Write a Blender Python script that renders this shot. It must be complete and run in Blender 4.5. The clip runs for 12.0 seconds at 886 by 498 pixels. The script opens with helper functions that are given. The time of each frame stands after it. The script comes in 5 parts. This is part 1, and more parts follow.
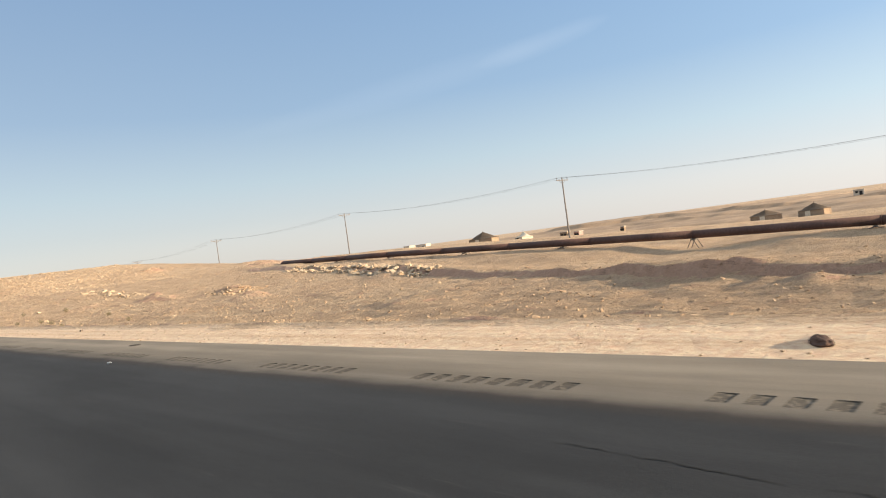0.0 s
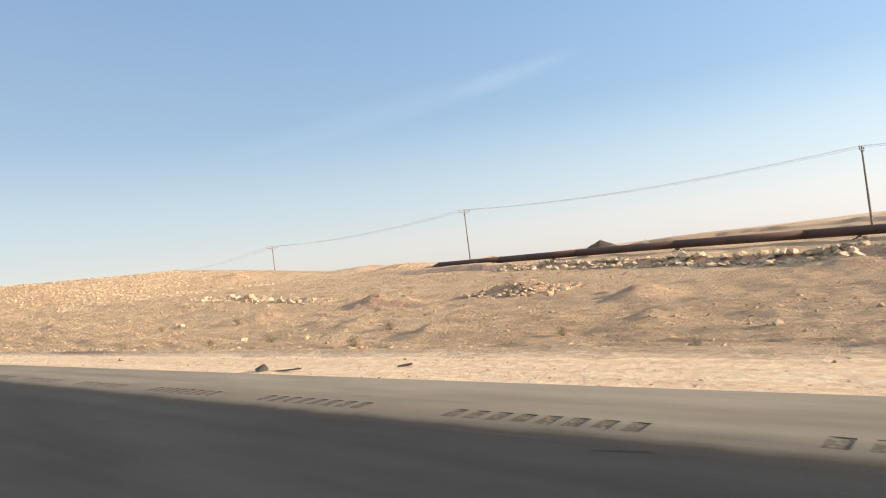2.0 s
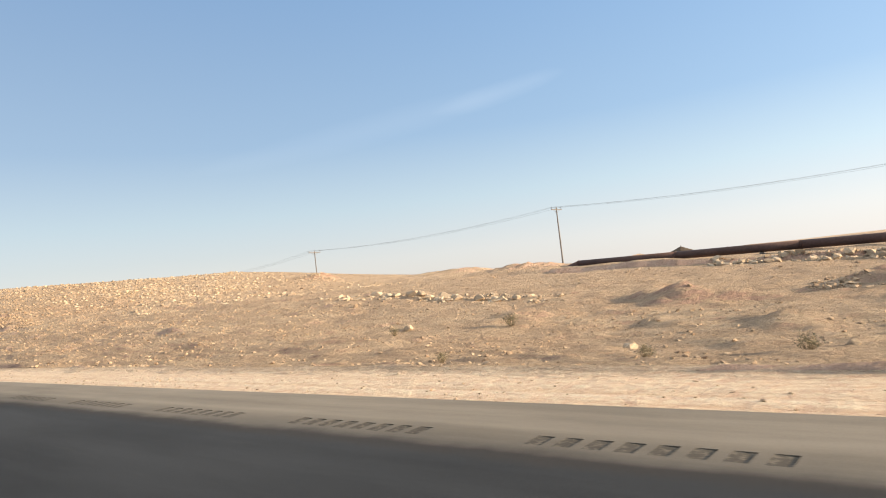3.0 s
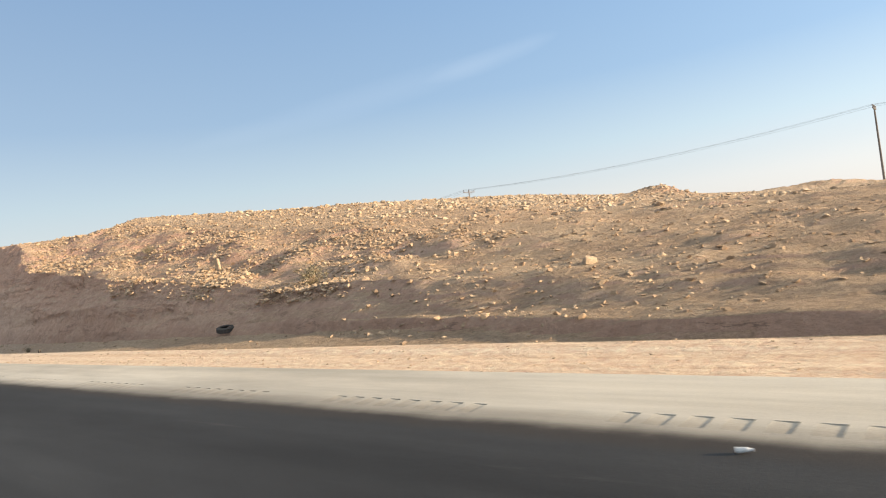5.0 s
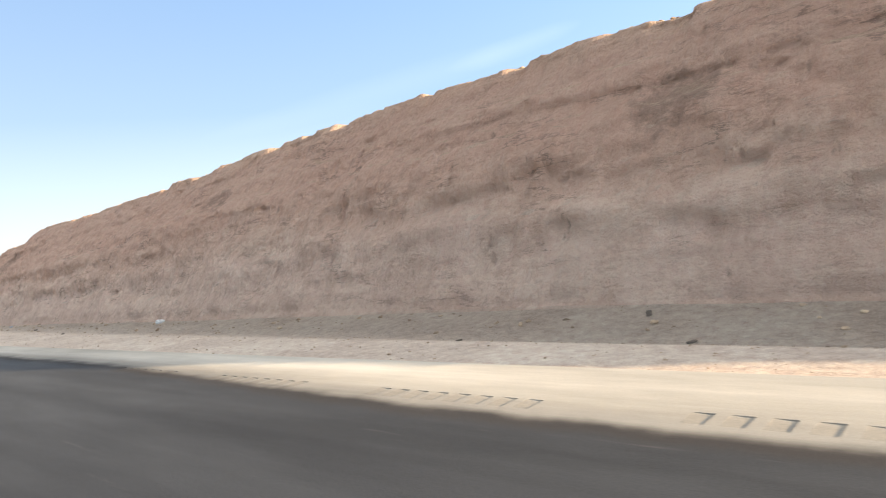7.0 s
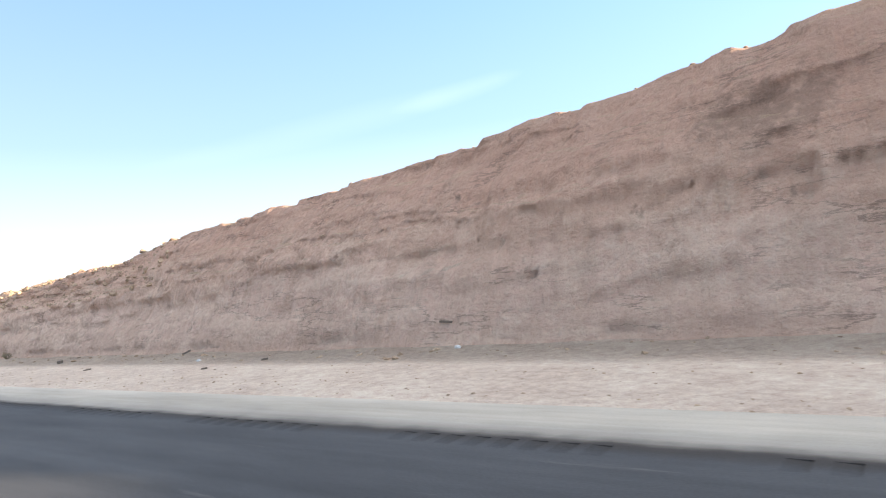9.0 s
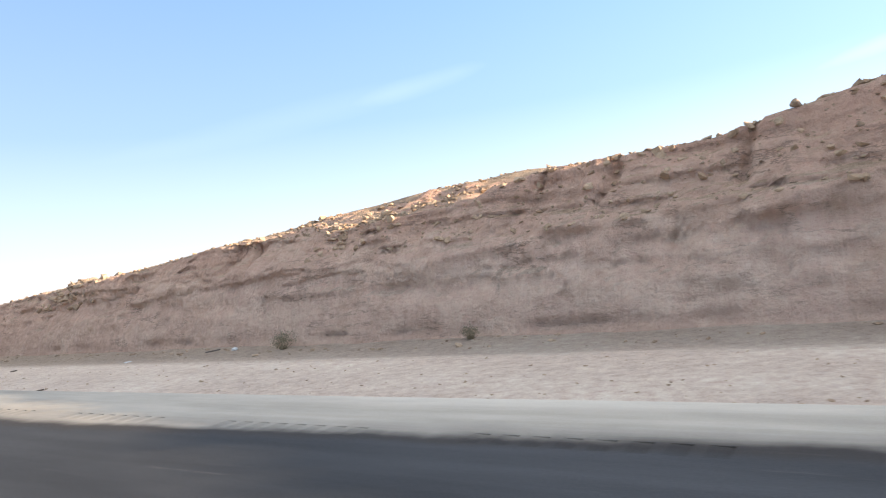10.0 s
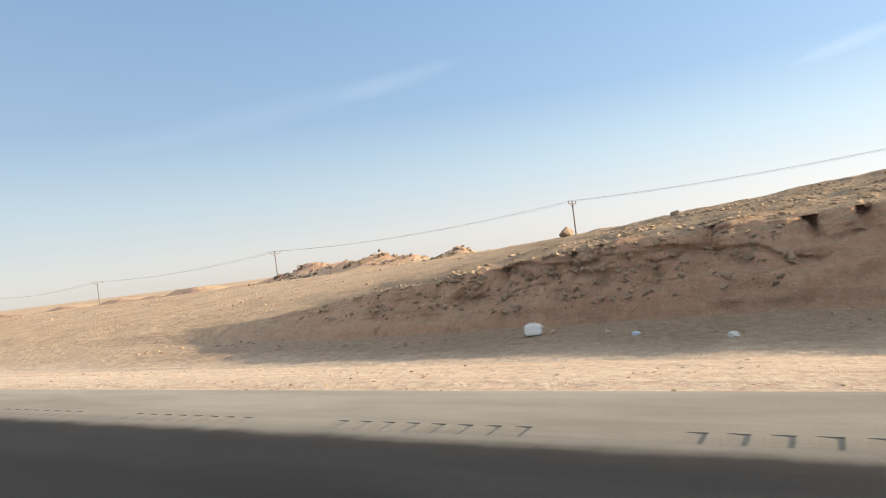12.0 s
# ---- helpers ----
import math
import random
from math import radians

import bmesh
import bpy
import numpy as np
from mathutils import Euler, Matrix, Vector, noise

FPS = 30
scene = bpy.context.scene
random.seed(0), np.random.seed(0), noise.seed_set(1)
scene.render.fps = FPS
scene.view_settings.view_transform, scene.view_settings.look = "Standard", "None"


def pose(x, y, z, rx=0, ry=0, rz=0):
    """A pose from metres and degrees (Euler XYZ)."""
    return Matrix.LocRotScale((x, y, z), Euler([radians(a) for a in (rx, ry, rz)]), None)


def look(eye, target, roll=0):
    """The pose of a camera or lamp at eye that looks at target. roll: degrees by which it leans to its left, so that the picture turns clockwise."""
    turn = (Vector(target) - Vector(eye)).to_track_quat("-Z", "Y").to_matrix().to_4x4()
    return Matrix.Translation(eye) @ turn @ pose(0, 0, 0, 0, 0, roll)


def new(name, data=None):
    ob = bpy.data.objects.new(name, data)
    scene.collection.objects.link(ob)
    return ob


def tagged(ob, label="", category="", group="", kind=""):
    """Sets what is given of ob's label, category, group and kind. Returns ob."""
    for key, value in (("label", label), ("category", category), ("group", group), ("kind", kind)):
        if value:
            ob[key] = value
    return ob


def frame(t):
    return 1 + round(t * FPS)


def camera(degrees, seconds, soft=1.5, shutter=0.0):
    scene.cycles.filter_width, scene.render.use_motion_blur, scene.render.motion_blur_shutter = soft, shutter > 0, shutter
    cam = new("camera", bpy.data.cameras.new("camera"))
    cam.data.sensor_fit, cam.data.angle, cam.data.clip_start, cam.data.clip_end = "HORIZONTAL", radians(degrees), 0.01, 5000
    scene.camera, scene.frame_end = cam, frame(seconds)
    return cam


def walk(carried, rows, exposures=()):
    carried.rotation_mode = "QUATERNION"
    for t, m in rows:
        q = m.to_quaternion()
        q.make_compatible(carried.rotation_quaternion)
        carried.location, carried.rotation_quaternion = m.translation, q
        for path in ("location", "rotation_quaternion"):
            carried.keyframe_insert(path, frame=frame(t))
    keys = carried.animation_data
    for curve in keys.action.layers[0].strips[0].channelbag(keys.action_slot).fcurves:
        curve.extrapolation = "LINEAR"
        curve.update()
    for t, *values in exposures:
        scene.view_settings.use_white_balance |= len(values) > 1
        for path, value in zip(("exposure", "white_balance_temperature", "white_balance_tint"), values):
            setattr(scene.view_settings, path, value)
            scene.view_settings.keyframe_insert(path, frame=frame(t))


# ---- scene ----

# ================= camera and its drive along the highway =================
# the car drives towards -x; +y is the roadside it passes
cam = camera(68.6, 12.0, soft=1.1, shutter=0.03)


def seat(x, y, z, yaw, pitch, lean):
    """Camera pose: yaw to the left of +y, pitch up, lean of the horizon upwards to the right (degrees)."""
    a, b = radians(yaw), radians(pitch)
    ahead = Vector((-math.sin(a) * math.cos(b), math.cos(a) * math.cos(b), math.sin(b)))
    eye = Vector((x, y, z))
    return look(eye, eye + ahead * 10.0, -lean)


DRIVE = (
    (0.0, -0.04, -0.288, 1.597, 44.24, -0.77, 7.79),
    (0.5, -13.42, -0.257, 1.621, 44.31, -0.58, 7.71),
    (1.0, -26.43, -0.226, 1.598, 43.84, -0.26, 7.49),
    (1.5, -39.17, -0.196, 1.606, 42.83, 0.43, 7.21),
    (2.0, -51.47, -0.165, 1.606, 41.50, 1.23, 7.16),
    (2.5, -64.34, -0.134, 1.602, 40.41, 2.09, 7.16),
    (3.0, -77.96, -0.103, 1.596, 39.84, 2.54, 6.70),
    (5.0, -128.14, 0.141, 1.588, 40.00, -0.19, 8.24),
    (5.5, -142.09, 0.144, 1.591, 40.24, -0.80, 8.29),
    (6.0, -155.23, 0.145, 1.558, 39.46, -1.11, 7.83),
    (6.5, -166.55, 0.144, 1.624, 40.84, -1.41, 8.06),
    (7.0, -179.62, 0.141, 1.618, 41.78, -0.85, 7.61),
    (9.0, -230.28, 0.109, 1.566, 36.13, 2.03, 6.41),
    (9.5, -243.20, 0.095, 1.584, 34.46, 1.76, 6.55),
    (10.0, -256.06, 0.080, 1.612, 33.20, 1.02, 6.97),
    (10.5, -269.64, 0.063, 1.604, 32.42, 0.50, 6.65),
    (11.0, -282.57, 0.044, 1.612, 31.98, 0.13, 6.76),
    (11.5, -294.48, 0.023, 1.575, 31.70, 0.11, 6.89),
    (12.0, -307.24, 0.000, 1.597, 31.30, 0.40, 7.22),
)
LIGHT = ((0.0, 0.80, 7250, 11), (1.0, 0.92, 7250, 11), (5.0, 0.88, 7250, 11), (6.0, 1.08, 7250, 12), (7.0, 1.42, 7200, 13), (9.0, 1.66, 6750, 15), (9.8, 1.50, 6700, 15), (10.6, 1.22, 7000, 13), (12.0, 0.88, 7200, 11))
walk(cam, [(r[0], seat(*r[1:])) for r in DRIVE], exposures=LIGHT)

# ================= world and sun =================
SUN_X, SUN_Y, SUN_Z = 4.6, 2.14, 1.0          # direction towards the low evening sun
sun_el = math.atan2(SUN_Z, math.hypot(SUN_X, SUN_Y))
world = bpy.data.worlds.new("desert_sky")
scene.world = world
world.use_nodes = True
wn, wl = world.node_tree.nodes, world.node_tree.links
wn.clear()
sky = wn.new("ShaderNodeTexSky")
sky.sky_type = "NISHITA"
sky.sun_disc = False
sky.sun_elevation = sun_el
sky.sun_rotation = math.atan2(SUN_X, SUN_Y)
sky.altitude = 600
sky.air_density, sky.dust_density, sky.ozone_density = 1.0, 0.5, 2.8
wco = wn.new("ShaderNodeTexCoord")
wno = wn.new("ShaderNodeTexNoise")
wno.inputs["Scale"].default_value, wno.inputs["Detail"].default_value = 9.0, 8.0
wl.new(wco.outputs["Generated"], wno.inputs["Vector"])


def wmath(op, p, q=0.0):
    m = wn.new("ShaderNodeMath")
    m.operation = op
    for i, v in ((0, p), (1, q)):
        if isinstance(v, (int, float)):
            m.inputs[i].default_value = v
        else:
            wl.new(v, m.inputs[i])
    return m.outputs["Value"]


def cirrus(azimuth, elevation, half_long, half_wide, slope, strength):
    """A thin streak of high cloud round a direction (azimuth to the left of +y, degrees)."""
    turn = wn.new("ShaderNodeMapping")
    turn.vector_type = "POINT"
    turn.inputs["Rotation"].default_value = (0, 0, -radians(azimuth))
    wl.new(wco.outputs["Generated"], turn.inputs["Vector"])
    xyz = wn.new("ShaderNodeSeparateXYZ")
    wl.new(turn.outputs["Vector"], xyz.inputs[0])
    u = wmath("ADD", xyz.outputs["X"], wmath("MULTIPLY", wmath("SUBTRACT", wno.outputs["Fac"], 0.5), 0.10))
    w = wmath("SUBTRACT", xyz.outputs["Z"], wmath("ADD", wmath("MULTIPLY", u, slope), math.sin(radians(elevation))))
    w = wmath("ADD", w, wmath("MULTIPLY", wmath("SUBTRACT", wno.outputs["Fac"], 0.5), 0.018))
    d = wmath("ADD", wmath("POWER", wmath("ABSOLUTE", wmath("DIVIDE", u, radians(half_long))), 2.0), wmath("POWER", wmath("ABSOLUTE", wmath("DIVIDE", w, radians(half_wide))), 1.5))
    front = wmath("GREATER_THAN", xyz.outputs["Y"], 0.0)
    return wmath("MULTIPLY", wmath("MULTIPLY", wmath("MAXIMUM", wmath("SUBTRACT", 1.0, d), 0.0), front), strength)


cover = wmath("ADD", cirrus(34, 15.2, 6.5, 1.0, 0.17, 0.032), cirrus(45, 13.5, 15, 1.4, 0.17, 0.02))
cover = wmath("ADD", cover, cirrus(-3, 11.7, 5, 0.7, 0.17, 0.06))
wmx = wn.new("ShaderNodeMixRGB")
wmx.inputs[2].default_value = (7.0, 7.3, 7.6, 1)
wbg = wn.new("ShaderNodeBackground")
wbg.inputs["Strength"].default_value = 0.15
wout = wn.new("ShaderNodeOutputWorld")
wl.new(cover, wmx.inputs[0])
whs = wn.new("ShaderNodeHueSaturation")          # dry dusty air pales the sky colours
whs.inputs["Saturation"].default_value = 0.5
wl.new(sky.outputs["Color"], whs.inputs["Color"])
whz = wn.new("ShaderNodeMixRGB")                # a thin veil of dust evens the sky out, with added fill overhead
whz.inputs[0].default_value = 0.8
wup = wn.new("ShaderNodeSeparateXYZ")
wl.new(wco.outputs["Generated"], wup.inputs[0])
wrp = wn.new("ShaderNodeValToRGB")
# from 0.70 up, out of view, the sky is brightened to fill the shade
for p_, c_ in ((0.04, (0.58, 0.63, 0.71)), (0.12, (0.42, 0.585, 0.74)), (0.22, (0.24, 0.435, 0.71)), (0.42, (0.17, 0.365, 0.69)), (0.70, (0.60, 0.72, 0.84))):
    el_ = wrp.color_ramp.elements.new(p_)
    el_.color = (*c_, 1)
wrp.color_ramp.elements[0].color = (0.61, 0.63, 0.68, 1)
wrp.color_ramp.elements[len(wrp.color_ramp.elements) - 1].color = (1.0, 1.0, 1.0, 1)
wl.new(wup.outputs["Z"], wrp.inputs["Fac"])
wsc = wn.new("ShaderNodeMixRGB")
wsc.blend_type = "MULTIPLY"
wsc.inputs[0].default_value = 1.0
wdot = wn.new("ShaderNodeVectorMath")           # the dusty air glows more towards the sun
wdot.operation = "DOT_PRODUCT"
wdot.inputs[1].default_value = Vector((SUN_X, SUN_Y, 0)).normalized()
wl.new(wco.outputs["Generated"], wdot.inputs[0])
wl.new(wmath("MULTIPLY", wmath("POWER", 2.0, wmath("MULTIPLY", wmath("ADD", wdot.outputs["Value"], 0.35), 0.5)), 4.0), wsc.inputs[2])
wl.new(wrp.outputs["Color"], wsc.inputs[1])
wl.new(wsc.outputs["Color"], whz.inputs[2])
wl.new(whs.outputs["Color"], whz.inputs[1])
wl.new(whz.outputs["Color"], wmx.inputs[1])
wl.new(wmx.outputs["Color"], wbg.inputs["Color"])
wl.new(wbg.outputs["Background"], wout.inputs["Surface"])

sun = new("sun", bpy.data.lights.new("sun", "SUN"))
sun.data.energy, sun.data.angle, sun.data.color = 5.0, radians(0.6), (1.0, 0.83, 0.62)
sun.matrix_world = look((0, 0, 60), (-SUN_X, -SUN_Y, 60 - SUN_Z))


# ================= materials =================
def material(name, rough=0.9, metal=0.0):
    m = bpy.data.materials.new(name)
    m.use_nodes = True
    b = m.node_tree.nodes["Principled BSDF"]
    b.inputs["Roughness"].default_value, b.inputs["Metallic"].default_value = rough, metal
    b.inputs["Specular IOR Level"].default_value = 0.25
    return m, m.node_tree.nodes, m.node_tree.links, b


def noise_node(n, l, scale, detail=6.0, vec=None, rough=0.6):
    t = n.new("ShaderNodeTexNoise")
    t.inputs["Scale"].default_value, t.inputs["Detail"].default_value = scale, detail
    t.inputs["Roughness"].default_value = rough
    if vec is not None:
        l.new(vec, t.inputs["Vector"])
    return t.outputs["Fac"]


def ramp(n, l, fac, *stops):
    r = n.new("ShaderNodeValToRGB")
    while len(r.color_ramp.elements) < len(stops):
        r.color_ramp.elements.new(0.5)
    for e, (p, c) in zip(r.color_ramp.elements, stops):
        e.position = p
        e.color = (*c, 1) if isinstance(c, tuple) else (c, c, c, 1)
    l.new(fac, r.inputs["Fac"])
    return r.outputs["Color"]


def mix(n, l, fac, a, b, kind="MIX"):
    m = n.new("ShaderNodeMixRGB")
    m.blend_type = kind
    for i, v in ((0, fac), (1, a), (2, b)):
        if isinstance(v, tuple):
            m.inputs[i].default_value = (*v, 1)
        elif isinstance(v, (int, float)):
            m.inputs[i].default_value = v
        else:
            l.new(v, m.inputs[i])
    return m.outputs["Color"]


def calc(n, l, op, a, b=0.0):
    m = n.new("ShaderNodeMath")
    m.operation = op
    for i, v in ((0, a), (1, b)):
        if isinstance(v, (int, float)):
            m.inputs[i].default_value = v
        else:
            l.new(v, m.inputs[i])
    return m.outputs["Value"]


def bump(n, l, b, height, strength, distance):
    u = n.new("ShaderNodeBump")
    u.inputs["Strength"].default_value, u.inputs["Distance"].default_value = strength, distance
    l.new(height, u.inputs["Height"])
    l.new(u.outputs["Normal"], b.inputs["Normal"])


def place(n):
    return n.new("ShaderNodeNewGeometry").outputs["Position"]


def stretched(n, l, vec, sx, sy, sz):
    m = n.new("ShaderNodeMapping")
    m.inputs["Scale"].default_value = (sx, sy, sz)
    l.new(vec, m.inputs["Vector"])
    return m.outputs["Vector"]


def plain(name, colour, rough=0.8, metal=0.0, vary=0.25, scale=6.0, relief=0.15):
    """One colour with stains at two scales and a fine relief."""
    m, n, l, b = material(name, rough, metal)
    p = n.new("ShaderNodeTexCoord").outputs["Object"]
    big = noise_node(n, l, scale * 0.25, 4, p)
    fine = noise_node(n, l, scale * 5, 6, p)
    dark = tuple(c * (1 - vary) for c in colour)
    light = tuple(min(1, c * (1 + vary)) for c in colour)
    c = mix(n, l, ramp(n, l, big, (0.3, 0.0), (0.7, 1.0)), dark, light)
    c = mix(n, l, 0.35, c, ramp(n, l, fine, (0.3, 0.25), (0.7, 0.85)), "OVERLAY")
    l.new(c, b.inputs["Base Color"])
    bump(n, l, b, fine, relief, 0.02)
    return m


def ground_material():
    """Desert ground: sand, gravel, pale and reddish strata on steep faces."""
    m, n, l, b = material("desert_ground", 0.95)
    p = place(n)
    g = n.new("ShaderNodeNewGeometry")
    sepn = n.new("ShaderNodeSeparateXYZ")
    l.new(g.outputs["True Normal"], sepn.inputs[0])
    sep = n.new("ShaderNodeSeparateXYZ")
    l.new(p, sep.inputs[0])
    big = noise_node(n, l, 0.06, 5, p)
    mid = noise_node(n, l, 0.5, 6, p)
    fine = noise_node(n, l, 6.0, 8, p, 0.7)
    grain = noise_node(n, l, 38.0, 4, p, 0.7)
    sand = mix(n, l, ramp(n, l, big, (0.35, 0.0), (0.65, 1.0)), (0.51, 0.355, 0.235), (0.58, 0.42, 0.285))
    sand = mix(n, l, ramp(n, l, mid, (0.42, 0.0), (0.62, 0.75)), sand, (0.42, 0.295, 0.195))
    # wheel-flattened gravel verge beside the pavement
    lane = noise_node(n, l, 1.0, 6, stretched(n, l, p, 0.05, 3.2, 1.0))
    verge = mix(n, l, ramp(n, l, lane, (0.35, 0.0), (0.65, 1.0)), (0.61, 0.415, 0.28), (0.70, 0.515, 0.37))
    along = calc(n, l, "MULTIPLY", sep.outputs["X"], -0.0025)
    greyed = ramp(n, l, along, (0.37, 0.0), (0.45, 1.0), (0.66, 1.0), (0.72, 0.3))     # verge greyed under the high face: the tone of shade put into its colour
    verge = mix(n, l, calc(n, l, "MULTIPLY", greyed, 0.8), verge, mix(n, l, ramp(n, l, lane, (0.35, 0.0), (0.65, 1.0)), (0.45, 0.36, 0.29), (0.60, 0.49, 0.40)))
    vm = calc(n, l, "ADD", sep.outputs["Y"], calc(n, l, "MULTIPLY", mid, 1.6))
    wide = ramp(n, l, calc(n, l, "MULTIPLY", sep.outputs["X"], -0.0025), (0.47, 0.0), (0.55, 1.0))      # the gravelled strip widens along the cutting
    vm = calc(n, l, "SUBTRACT", vm, calc(n, l, "MULTIPLY", wide, 1.3))
    near = ramp(n, l, calc(n, l, "MULTIPLY", vm, 0.05), (0.455, 1.0), (0.53, 0.0))
    c = mix(n, l, near, sand, verge)
    # the same shade grey carried over the sand at the foot
    talus = mix(n, l, 1.0, greyed, ramp(n, l, calc(n, l, "MULTIPLY", sep.outputs["Y"], 0.05), (0.62, 0.85), (0.68, 0.0)), "MULTIPLY")
    c = mix(n, l, talus, c, mix(n, l, ramp(n, l, mid, (0.40, 0.0), (0.62, 1.0)), (0.52, 0.405, 0.32), (0.64, 0.51, 0.405)))
    # strata on the steep cutting
    sv = calc(n, l, "ADD", sep.outputs["Z"], calc(n, l, "MULTIPLY", noise_node(n, l, 0.22, 5, p), 1.8))
    strata = ramp(n, l, calc(n, l, "MULTIPLY", sv, 0.11),
                  (0.06, (0.50, 0.345, 0.268)), (0.15, (0.60, 0.428, 0.338)), (0.25, (0.63, 0.448, 0.355)),
                  (0.36, (0.575, 0.385, 0.294)), (0.50, (0.535, 0.336, 0.252)), (0.72, (0.50, 0.315, 0.236)), (0.9, (0.58, 0.40, 0.275)))
    streak = noise_node(n, l, 1.0, 8, stretched(n, l, p, 2.6, 0.6, 0.22), 0.66)
    strata = mix(n, l, ramp(n, l, streak, (0.44, 0.0), (0.56, 0.32)), strata, (0.45, 0.31, 0.23))
    layer = noise_node(n, l, 1.0, 8, stretched(n, l, p, 0.22, 0.3, 1.2), 0.66)
    flake = noise_node(n, l, 1.0, 8, stretched(n, l, p, 1.2, 0.8, 2.0), 0.70)
    lowdown = ramp(n, l, calc(n, l, "MULTIPLY", sv, 0.11), (0.06, 0.25), (0.12, 1.0), (0.30, 1.0), (0.48, 0.25))
    pale = mix(n, l, 1.0, ramp(n, l, calc(n, l, "ADD", calc(n, l, "MULTIPLY", layer, 0.5), calc(n, l, "MULTIPLY", flake, 0.5)), (0.505, 0.0), (0.545, 0.42)), lowdown, "MULTIPLY")
    strata = mix(n, l, pale, strata, (0.70, 0.54, 0.42))
    strata = mix(n, l, ramp(n, l, flake, (0.35, 0.35), (0.42, 0.0)), strata, (0.42, 0.29, 0.21))
    # dark lines between the beds: the shade of cracks painted into the colour
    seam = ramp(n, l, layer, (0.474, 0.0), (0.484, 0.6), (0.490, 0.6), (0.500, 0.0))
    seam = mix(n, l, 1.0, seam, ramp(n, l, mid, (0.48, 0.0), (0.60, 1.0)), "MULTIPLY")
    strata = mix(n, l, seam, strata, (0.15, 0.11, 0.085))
    # small pits shown by dark colour in place of their shade
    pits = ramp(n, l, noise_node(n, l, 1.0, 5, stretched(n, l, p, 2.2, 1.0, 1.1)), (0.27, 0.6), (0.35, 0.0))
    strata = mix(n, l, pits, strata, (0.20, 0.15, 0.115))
    # browner at the far end; lightened on the high face to offset weak fill light
    further = ramp(n, l, calc(n, l, "MULTIPLY", sep.outputs["X"], -0.0025), (0.40, (0.92, 0.85, 0.80)), (0.46, (1.20, 1.18, 1.16)), (0.655, (1.20, 1.18, 1.16)), (0.705, (1.10, 1.02, 0.96)), (0.775, (1.00, 0.86, 0.75)))
    strata = mix(n, l, 1.0, strata, further, "MULTIPLY")
    # ragged brown patches round three of the hollows in the face
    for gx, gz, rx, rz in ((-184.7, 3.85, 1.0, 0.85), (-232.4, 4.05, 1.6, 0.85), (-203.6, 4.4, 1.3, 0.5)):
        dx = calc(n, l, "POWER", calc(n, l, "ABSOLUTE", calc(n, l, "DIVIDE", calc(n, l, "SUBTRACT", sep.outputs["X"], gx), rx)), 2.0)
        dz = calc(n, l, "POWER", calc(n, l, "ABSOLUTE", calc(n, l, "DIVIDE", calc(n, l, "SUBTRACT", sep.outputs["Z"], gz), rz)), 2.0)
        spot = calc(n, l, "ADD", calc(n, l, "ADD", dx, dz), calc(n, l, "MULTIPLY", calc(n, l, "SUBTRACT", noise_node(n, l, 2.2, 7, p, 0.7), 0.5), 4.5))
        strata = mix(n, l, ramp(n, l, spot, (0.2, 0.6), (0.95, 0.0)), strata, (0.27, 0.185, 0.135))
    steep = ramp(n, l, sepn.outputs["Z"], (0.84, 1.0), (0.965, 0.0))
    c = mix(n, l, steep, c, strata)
    c = mix(n, l, calc(n, l, "SUBTRACT", 0.55, calc(n, l, "MULTIPLY", steep, 0.33)), c, ramp(n, l, fine, (0.3, 0.30), (0.7, 0.82)), "OVERLAY")
    c = mix(n, l, calc(n, l, "SUBTRACT", 0.38, calc(n, l, "MULTIPLY", steep, 0.20)), c, ramp(n, l, grain, (0.3, 0.25), (0.7, 0.8)), "OVERLAY")
    l.new(c, b.inputs["Base Color"])
    h = calc(n, l, "ADD", fine, calc(n, l, "MULTIPLY", grain, 0.35))
    rock = calc(n, l, "ADD", calc(n, l, "MULTIPLY", streak, 3.2), calc(n, l, "MULTIPLY", layer, 1.6))
    h = calc(n, l, "ADD", h, calc(n, l, "MULTIPLY", rock, steep))
    crust = noise_node(n, l, 1.0, 7, stretched(n, l, p, 0.7, 2.6, 2.0), 0.68)
    h = calc(n, l, "ADD", h, calc(n, l, "MULTIPLY", crust, calc(n, l, "SUBTRACT", 1.6, calc(n, l, "MULTIPLY", steep, 1.3))))
    clod = noise_node(n, l, 1.9, 7, p, 0.65)
    h = calc(n, l, "ADD", h, calc(n, l, "MULTIPLY", clod, 2.2))
    h = calc(n, l, "MULTIPLY", h, calc(n, l, "SUBTRACT", 1.0, calc(n, l, "MULTIPLY", near, 0.8)))
    h = calc(n, l, "MULTIPLY", h, calc(n, l, "SUBTRACT", 1.0, calc(n, l, "MULTIPLY", steep, 0.45)))
    h = calc(n, l, "MULTIPLY", h, ramp(n, l, along, (0.785, 1.0), (0.815, 0.35)))
    bump(n, l, b, h, 1.0, 0.24)
    return m


